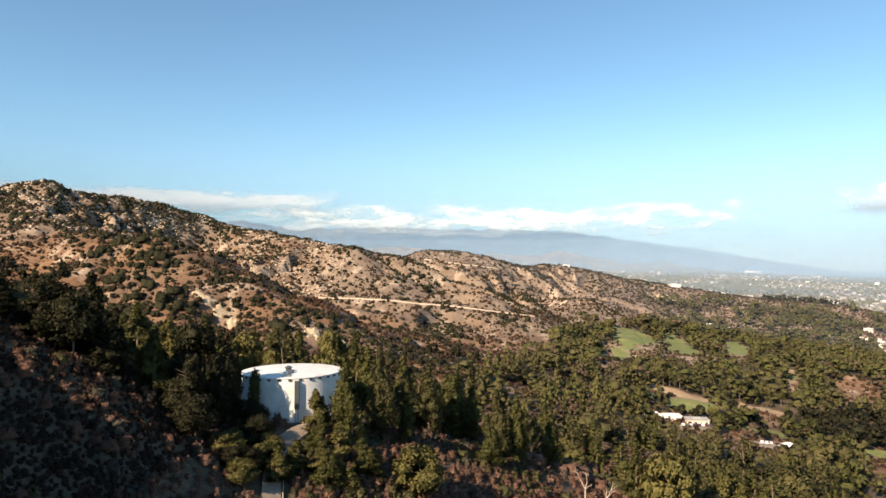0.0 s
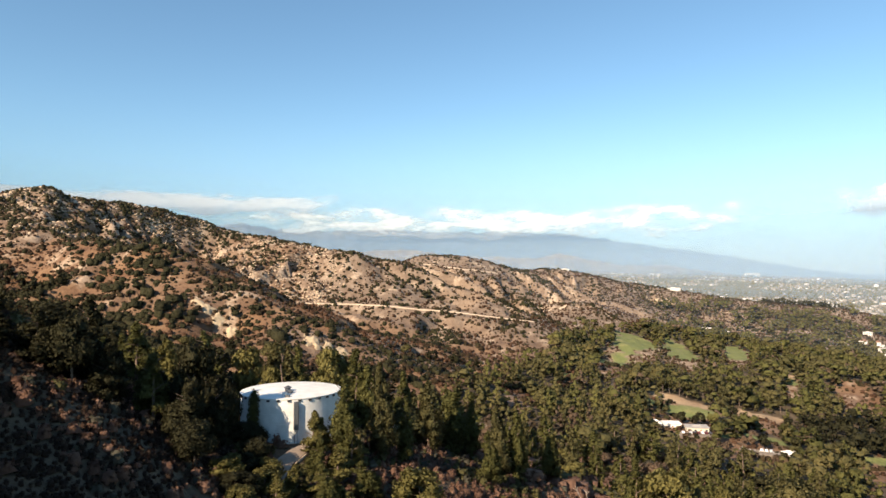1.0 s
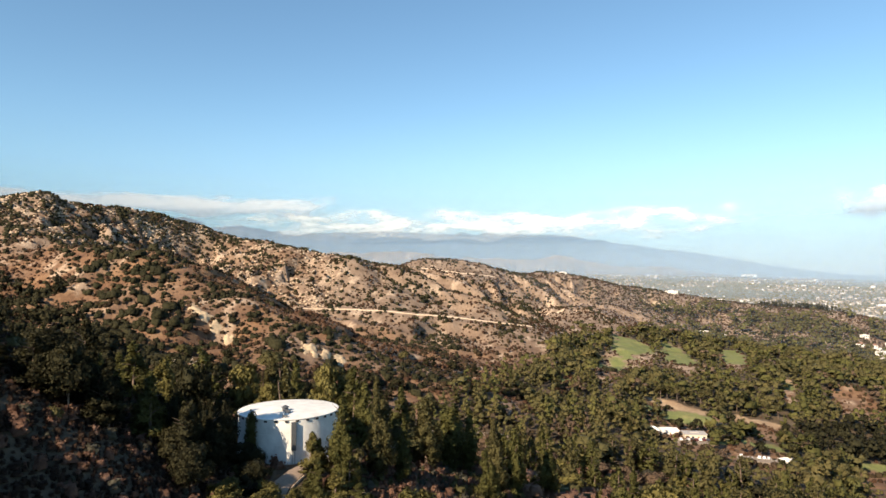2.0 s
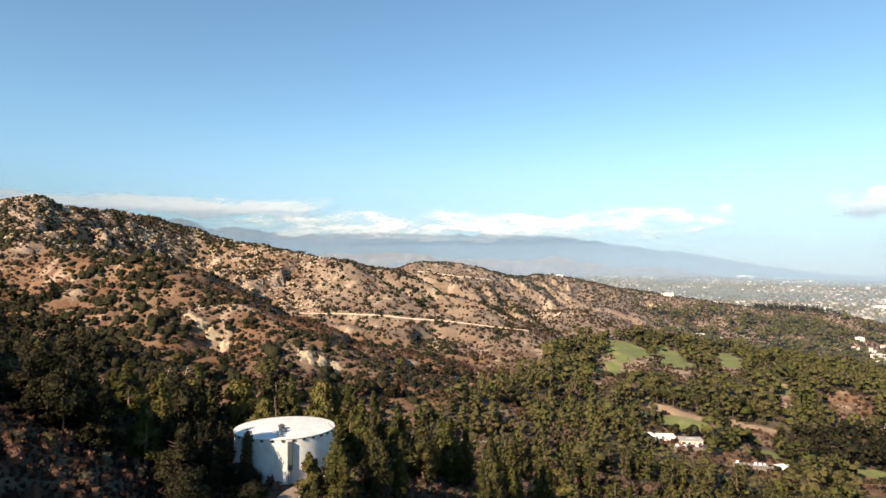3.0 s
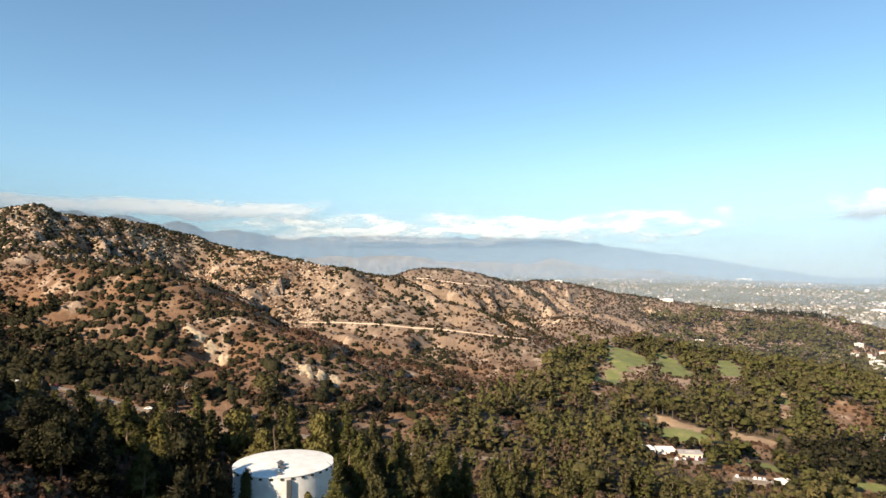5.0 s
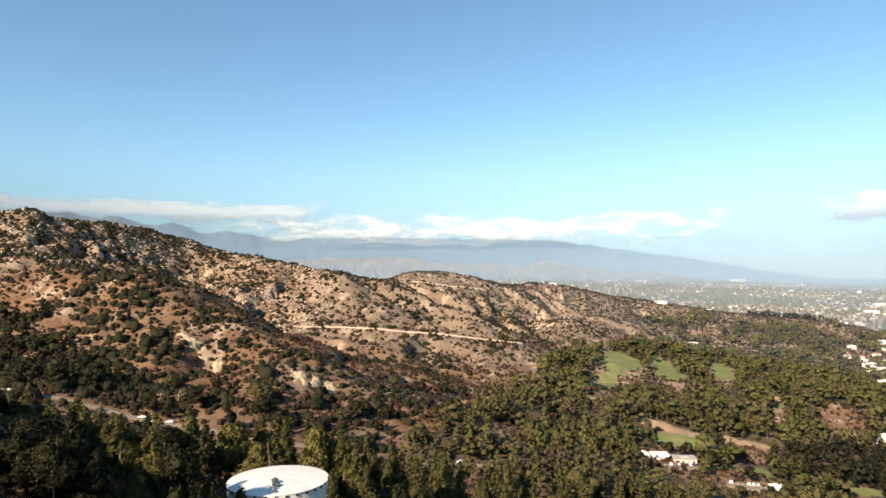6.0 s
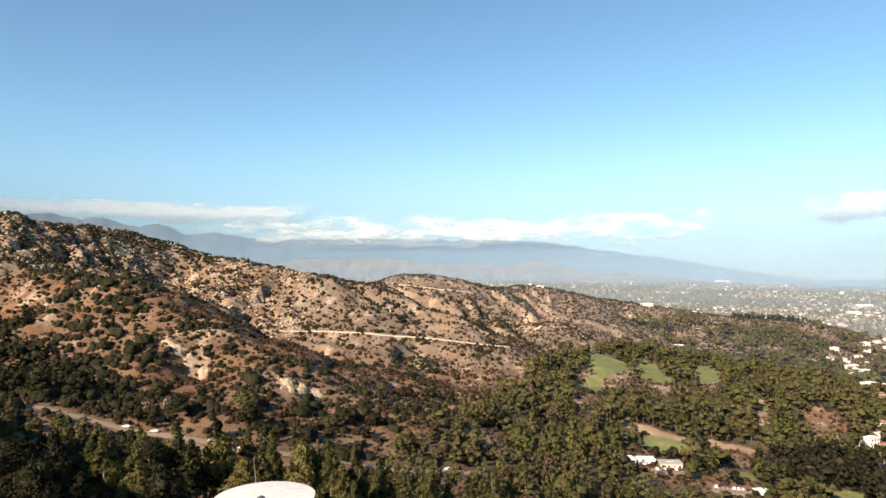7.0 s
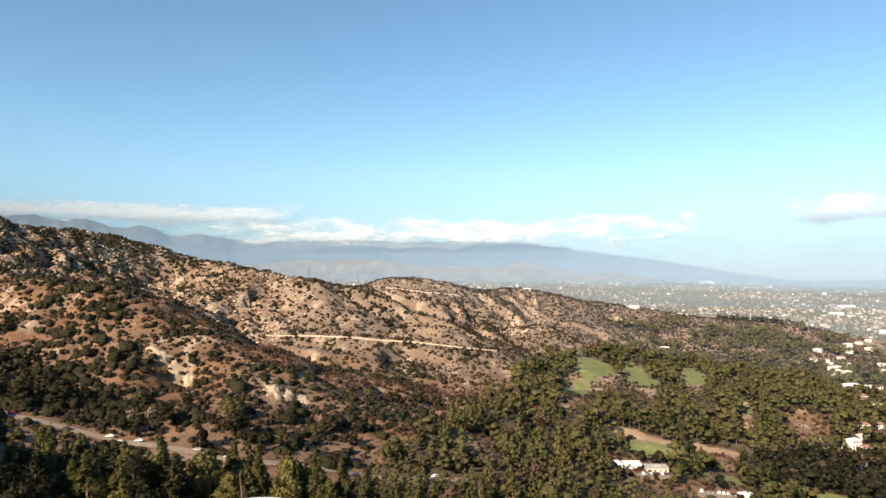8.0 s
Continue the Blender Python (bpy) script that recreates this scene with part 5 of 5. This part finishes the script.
CARS = [car(m, lab) for m, lab in zip(CAR_COLOURS, ("white parked car", "silver parked car", "dark parked car", "dark red parked car"))]
for c, lab in zip(CARS, ("white car parked on asphalt", "silver grey car parked on asphalt", "dark car parked on asphalt", "dark red car parked on asphalt")):
    tagged(c, lab)
spots = []
for cx, cy, turn, w, d, bays in ((176, 460, -8, 26, 12, 10), (203, 424, -25, 24, 12, 9)):
    t, z = car_park(cx, cy, turn, w, d, bays, "dark asphalt car park with white bay lines")
    m = pose(cx, cy, z + 0.02, 0, 0, turn)
    for i in range(bays - 1):
        if rng.uniform() < 0.6:
            spots.append((m @ pose(-w / 2 + (i + 1.0) * w / bays, d / 2 - 2.9, 0, 0, 0, 90)))
road_pts = sampled(LOWER_ROAD, 7.5)
for i in range(6, len(road_pts) - 2):
    a, b = road_pts[i], road_pts[i + 1]
    if rng.uniform() < 0.4:
        turn = math.degrees(math.atan2(b[1] - a[1], b[0] - a[0]))
        side = 2.3 if rng.uniform() < 0.75 else -2.2
        x, y = a[0] - side * math.sin(radians(turn)), a[1] + side * math.cos(radians(turn))
        spots.append(pose(x, y, float(ground_at(x, y)) + 0.42, 0, 0, turn))
for i, m in enumerate(spots):
    k = (0, 0, 1, 2, 0, 3, 2, 0)[i % 8]
    if i < 4:
        CARS[i].matrix_basis = m
    else:
        copy_thing(CARS[k], m)

# ---------------------------------------------------------------- bare trees, dead snags and poles
def bare_tree(h, seed, label):
    r = np.random.default_rng(seed)
    t = thing("bare_tree", label, "tree")
    bm = bmesh.new()

    def grow(base, way, ln, rad, depth):
        tip = base + way * ln
        tube(bm, base, tip, rad, rad * 0.6, 5)
        if depth:
            for _ in range(3 if depth > 1 else 2):
                w = (way + Vector(r.normal(0, 0.45, 3))).normalized()
                w.z = abs(w.z)
                grow(tip, w, ln * r.uniform(0.5, 0.75), rad * 0.55, depth - 1)

    grow(Vector((0, 0, -0.5)), Vector((r.normal(0, 0.1), r.normal(0, 0.1), 1)).normalized(), h * 0.42, 0.026 * h, 3)
    part("trunk", bm, M_BARE, t)
    return t


BARES = [bare_tree(9, 1, "pale leafless tree with forked branches"), bare_tree(7, 2, "pale leafless tree with spreading branches"), bare_tree(11, 5, "tall pale dead tree with thin branches")]
bare_at = [(39, 182, 0), (45, 184, 1), (72, 195, 1), (88, 200, 2), (98, 206, 2), (-55, 150, 1), (-14, 165, 1), (-150, 395, 2), (-158, 388, 0), (60, 215, 0)]
for i, (x, y, k) in enumerate(bare_at):
    m = pose(x, y, float(ground_at(x, y)), 0, 0, 77 * i) @ Matrix.Scale(1.2 if 30 < x < 60 else 0.9, 4)
    if i in (0, 1, 3):
        BARES[(0, 1, 0, 2)[i]].matrix_basis = m
    else:
        copy_thing(BARES[k], m)

# ---------------------------------------------------------------- the plain: city blocks and street trees
def city_material():
    m, n, l, b = material("city_walls")
    geo = n.new("ShaderNodeNewGeometry")
    l.new(ramp(n, l, geo.outputs["Random Per Island"], [(0.0, (0.13, 0.12, 0.10)), (0.55, (0.19, 0.175, 0.15)), (0.88, (0.31, 0.295, 0.27)), (1.0, (0.60, 0.59, 0.56))]), b.inputs["Base Color"])
    b.inputs["Roughness"].default_value = 0.8
    return m


def settled(x, y):
    base = step(y, 1420, 1600) * (np.abs(x / y) < 0.85)
    return base * np.clip(0.45 + 1.1 * fbm(x / 260, y / 260, 3, 171) + 0.4 * step(x, 650, 900) * (1 - step(y, 2100, 2800)), 0.05, 1)


city_xy = scatter(42000, -1500, 4200, 1450, 4830, 12, settled, rng)
cz = ground_at(city_xy[:, 0], city_xy[:, 1])
n = len(city_xy)
big = rng.uniform(0, 1, n) < 0.06
cw, cd = rng.uniform(5, 11, n) * np.where(big, 2.4, 1), rng.uniform(5, 10, n) * np.where(big, 1.8, 1)
ch = rng.uniform(3, 6.5, n) * np.where(big, rng.uniform(1.0, 2.2, n), 1)
ca = radians(20) + rng.choice([0, math.pi / 2], n)
corner = np.array([(-1, -1), (1, -1), (1, 1), (-1, 1)]) / 2
vx = corner[None, :, 0] * cw[:, None]
vy = corner[None, :, 1] * cd[:, None]
wx = vx * np.cos(ca)[:, None] - vy * np.sin(ca)[:, None] + city_xy[:, :1]
wy = vx * np.sin(ca)[:, None] + vy * np.cos(ca)[:, None] + city_xy[:, 1:]
v = np.empty((n, 8, 3))
v[:, :4, 0], v[:, 4:, 0], v[:, :4, 1], v[:, 4:, 1] = wx, wx, wy, wy
v[:, :4, 2], v[:, 4:, 2] = (cz - 3)[:, None], (cz + ch)[:, None]
f = np.array([(0, 1, 5, 4), (1, 2, 6, 5), (2, 3, 7, 6), (3, 0, 4, 7), (4, 5, 6, 7)])[None] + 8 * np.arange(n)[:, None, None]
tagged(new("city_blocks", mesh_from("city_blocks", v.reshape(-1, 3), f.ravel(), np.full(5 * n, 4), city_material())), "pale city buildings spread over the hazy plain", "city", kind="stuff")
street_templates = [bush(13, 8, 0, 1.0, s, 1) for s in (50, 51, 52)]
street_xy = scatter(26000, -1600, 4200, 1420, 4830, 14, lambda x, y: step(y, 1400, 1500) * (np.abs(x / y) < 0.85) * np.clip(0.6 + fbm(x / 200, y / 200, 3, 175), 0, 1), rng)
stuff("street_trees", street_templates, street_xy, 0.6, 1.5, M_OAK, "dark green trees among the houses of the plain", "trees", rng)
house(1886, 4000, -25, 90, 40, 6, True, M_WHITE, M_WHITE, "large white institutional building on the plain", "building", "building", 4.0)
house(1780, 2560, -20, 60, 30, 4, True, M_WHITE, M_WHITE, "long white building on the plain", "building", "building", 4.0)
house(1560, 2300, -20, 46, 26, 3, True, M_WHITE, M_WHITE, "long white building on the plain", "building", "building", 4.0)


# ---------------------------------------------------------------- far ranges
def far_range(name, crest, r0, r1, relief, seed, label, mat):
    """A range of hills round the plain: crest heights by bearing, falling to the plain in front."""
    bear = np.linspace(crest[0][0], crest[-1][0], 420)
    cb, cz = np.array(crest, float)[:, 0], np.array(crest, float)[:, 1]
    B, Tt = np.meshgrid(bear, np.linspace(0, 1, 26))
    S = np.radians(B) * r1
    top = np.interp(B, cb, cz) + 0.05 * np.interp(B, cb, cz) * fbm(S / 90, S * 0, 5, seed)
    base = 70.0
    spur = np.abs(fbm(S / 150 + 0.5 * fbm(S / 120, Tt * 3, 2, seed + 3), Tt * 1.2, 4, seed + 5)) * relief * np.sin(np.pi * Tt)
    Z = base + (top - base) * Tt ** 1.15 - spur * (top - base) / 200
    R = r0 + (r1 - r0) * Tt + 60 * fbm(S / 200, Tt * 2, 3, seed + 9) * np.sin(np.pi * Tt)
    X, Y = R * np.sin(np.radians(B)), R * np.cos(np.radians(B))
    ii = np.arange(X.size).reshape(X.shape)
    q = np.stack([ii[:-1, :-1], ii[:-1, 1:], ii[1:, 1:], ii[1:, :-1]], -1).reshape(-1, 4)
    me = mesh_from(name, np.stack([X.ravel(), Y.ravel(), Z.ravel()], 1), q.ravel(), np.full(len(q), 4), mat)
    me.polygons.foreach_set("use_smooth", np.ones(len(q), bool))
    return tagged(new(name, me), label, "mountains", kind="structure")


M_FOOT = plain_material("brown_foothill_slopes", (0.15, 0.13, 0.11), 1.0, 0.45, 0.012)
# distance haze is painted in: slope colour shifted to blue-grey
M_FAR = plain_material("far_slopes_haze_blue", (0.11, 0.13, 0.15), 1.0, 0.35, 0.01)
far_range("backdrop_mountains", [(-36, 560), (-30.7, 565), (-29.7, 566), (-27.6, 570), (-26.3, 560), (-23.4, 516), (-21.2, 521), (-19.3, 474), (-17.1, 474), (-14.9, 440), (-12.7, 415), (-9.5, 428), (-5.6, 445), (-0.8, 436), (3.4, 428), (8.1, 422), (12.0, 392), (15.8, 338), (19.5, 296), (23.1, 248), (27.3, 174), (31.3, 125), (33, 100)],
          4560, 4840, 260, 201, "mountain range painted hazy blue behind the plain", M_FAR)
far_range("backdrop_foothills", [(-17, 190), (-13.1, 252), (-9.4, 281), (-7.6, 273), (-4.7, 287), (-2.0, 279), (1.7, 238), (4.8, 240), (8.1, 226), (10.2, 259), (12.0, 223), (15.5, 178), (18.7, 179), (22.3, 133), (25.0, 104)],
          4240, 4520, 80, 221, "low hazy brown foothills at the edge of the plain", M_FOOT)


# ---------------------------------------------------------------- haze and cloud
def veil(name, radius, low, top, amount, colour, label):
    """Haze imitated by a curved see-through sheet on the plain, thinning out upwards."""
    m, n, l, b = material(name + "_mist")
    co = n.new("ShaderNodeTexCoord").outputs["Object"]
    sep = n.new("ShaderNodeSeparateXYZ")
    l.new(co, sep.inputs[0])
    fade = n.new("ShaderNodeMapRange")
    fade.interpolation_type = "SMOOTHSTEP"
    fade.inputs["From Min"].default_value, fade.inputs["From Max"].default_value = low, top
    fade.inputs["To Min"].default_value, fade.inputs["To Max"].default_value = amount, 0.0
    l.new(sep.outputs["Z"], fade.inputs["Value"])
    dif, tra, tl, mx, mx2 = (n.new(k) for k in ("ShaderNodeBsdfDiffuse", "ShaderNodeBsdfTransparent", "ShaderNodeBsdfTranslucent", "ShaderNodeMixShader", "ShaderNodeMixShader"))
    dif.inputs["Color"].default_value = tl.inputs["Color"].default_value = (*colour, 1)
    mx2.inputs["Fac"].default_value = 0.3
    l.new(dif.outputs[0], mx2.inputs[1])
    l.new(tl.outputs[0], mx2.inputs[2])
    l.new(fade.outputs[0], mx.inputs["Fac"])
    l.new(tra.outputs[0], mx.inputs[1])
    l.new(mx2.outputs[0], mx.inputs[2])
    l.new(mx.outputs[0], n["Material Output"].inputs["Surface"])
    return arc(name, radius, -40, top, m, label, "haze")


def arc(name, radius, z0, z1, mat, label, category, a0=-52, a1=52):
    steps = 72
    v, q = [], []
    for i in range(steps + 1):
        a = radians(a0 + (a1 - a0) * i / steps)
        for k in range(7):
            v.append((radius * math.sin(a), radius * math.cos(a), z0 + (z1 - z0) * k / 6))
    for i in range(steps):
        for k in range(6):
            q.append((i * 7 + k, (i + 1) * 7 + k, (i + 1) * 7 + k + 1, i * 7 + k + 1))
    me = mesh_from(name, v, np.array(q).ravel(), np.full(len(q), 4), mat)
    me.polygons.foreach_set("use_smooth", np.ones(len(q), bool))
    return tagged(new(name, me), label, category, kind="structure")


# tints of the stacked sheets that imitate haze, bluer far away
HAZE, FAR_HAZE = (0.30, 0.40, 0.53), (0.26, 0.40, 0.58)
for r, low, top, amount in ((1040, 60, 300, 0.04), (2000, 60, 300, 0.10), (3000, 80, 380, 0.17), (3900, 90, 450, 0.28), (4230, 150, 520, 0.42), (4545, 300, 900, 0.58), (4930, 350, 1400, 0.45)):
    veil("backdrop_haze", r, low, top, amount, HAZE if r < 4200 else FAR_HAZE, "see-through sheet imitating thin pale haze over the plain")


def cloud_material(name, scale, low, high, seed, grey):
    m, n, l, b = material(name)
    tc = n.new("ShaderNodeTexCoord")
    mp = n.new("ShaderNodeMapping")
    mp.inputs["Scale"].default_value = scale
    mp.inputs["Location"].default_value = (seed, seed * 0.7, 0)
    l.new(tc.outputs["Object"], mp.inputs["Vector"])
    puff = noise_node(n, l, mp.outputs["Vector"], 1.0, 7, 0.55)
    sep = n.new("ShaderNodeSeparateXYZ")
    l.new(tc.outputs["Generated"], sep.inputs[0])

    def hump(sock, power):
        a = n.new("ShaderNodeMath")
        a.operation = "MULTIPLY_ADD"
        a.inputs[1].default_value, a.inputs[2].default_value = 2, -1
        l.new(sock, a.inputs[0])
        c = n.new("ShaderNodeMath")
        c.operation = "ABSOLUTE"
        l.new(a.outputs[0], c.inputs[0])
        p = n.new("ShaderNodeMath")
        p.operation = "POWER"
        p.inputs[1].default_value = power
        l.new(c.outputs[0], p.inputs[0])
        return p.outputs[0]

    edge = n.new("ShaderNodeMath")
    edge.operation = "MAXIMUM"
    l.new(hump(sep.outputs["Z"], 2.0), edge.inputs[0])
    l.new(hump(sep.outputs["X"], 4.0), edge.inputs[1])
    thick = n.new("ShaderNodeMath")
    thick.operation = "MULTIPLY_ADD"
    thick.inputs[1].default_value = -0.45
    l.new(edge.outputs[0], thick.inputs[0])
    l.new(puff, thick.inputs[2])
    fade = n.new("ShaderNodeMapRange")
    fade.interpolation_type = "SMOOTHSTEP"
    fade.inputs["From Min"].default_value, fade.inputs["From Max"].default_value = low, high
    l.new(thick.outputs[0], fade.inputs["Value"])
    # underside shade painted on: colour climbs from grey to white with height
    lit = ramp(n, l, sep.outputs["Z"], [(0.25, grey), (0.5, (0.52, 0.58, 0.63))])
    dif, tra, mx = (n.new(k) for k in ("ShaderNodeBsdfDiffuse", "ShaderNodeBsdfTransparent", "ShaderNodeMixShader"))
    l.new(lit, dif.inputs["Color"])
    l.new(fade.outputs[0], mx.inputs["Fac"])
    l.new(tra.outputs[0], mx.inputs[1])
    l.new(dif.outputs[0], mx.inputs[2])
    l.new(mx.outputs[0], n["Material Output"].inputs["Surface"])
    return m


arc("backdrop_cloud_bank", 4535, 335, 605, cloud_material("cloud_bank", (0.0042, 0.0042, 0.015), 0.24, 0.66, 3.1, (0.40, 0.47, 0.54)), "long low bank of white cloud over the mountains", "cloud", -21, 27)
arc("backdrop_cloud_streak", 4875, 515, 700, cloud_material("cloud_streak", (0.0036, 0.0036, 0.014), 0.12, 0.52, 7.7, (0.30, 0.36, 0.42)), "grey-white streak of cloud above the ridge", "cloud", -46, -9)
arc("backdrop_cumulus", 4545, 440, 660, cloud_material("cumulus", (0.0045, 0.0045, 0.0085), 0.16, 0.46, 12.3, (0.33, 0.38, 0.44)), "white cumulus cloud over the plain", "cloud", 30.5, 44)
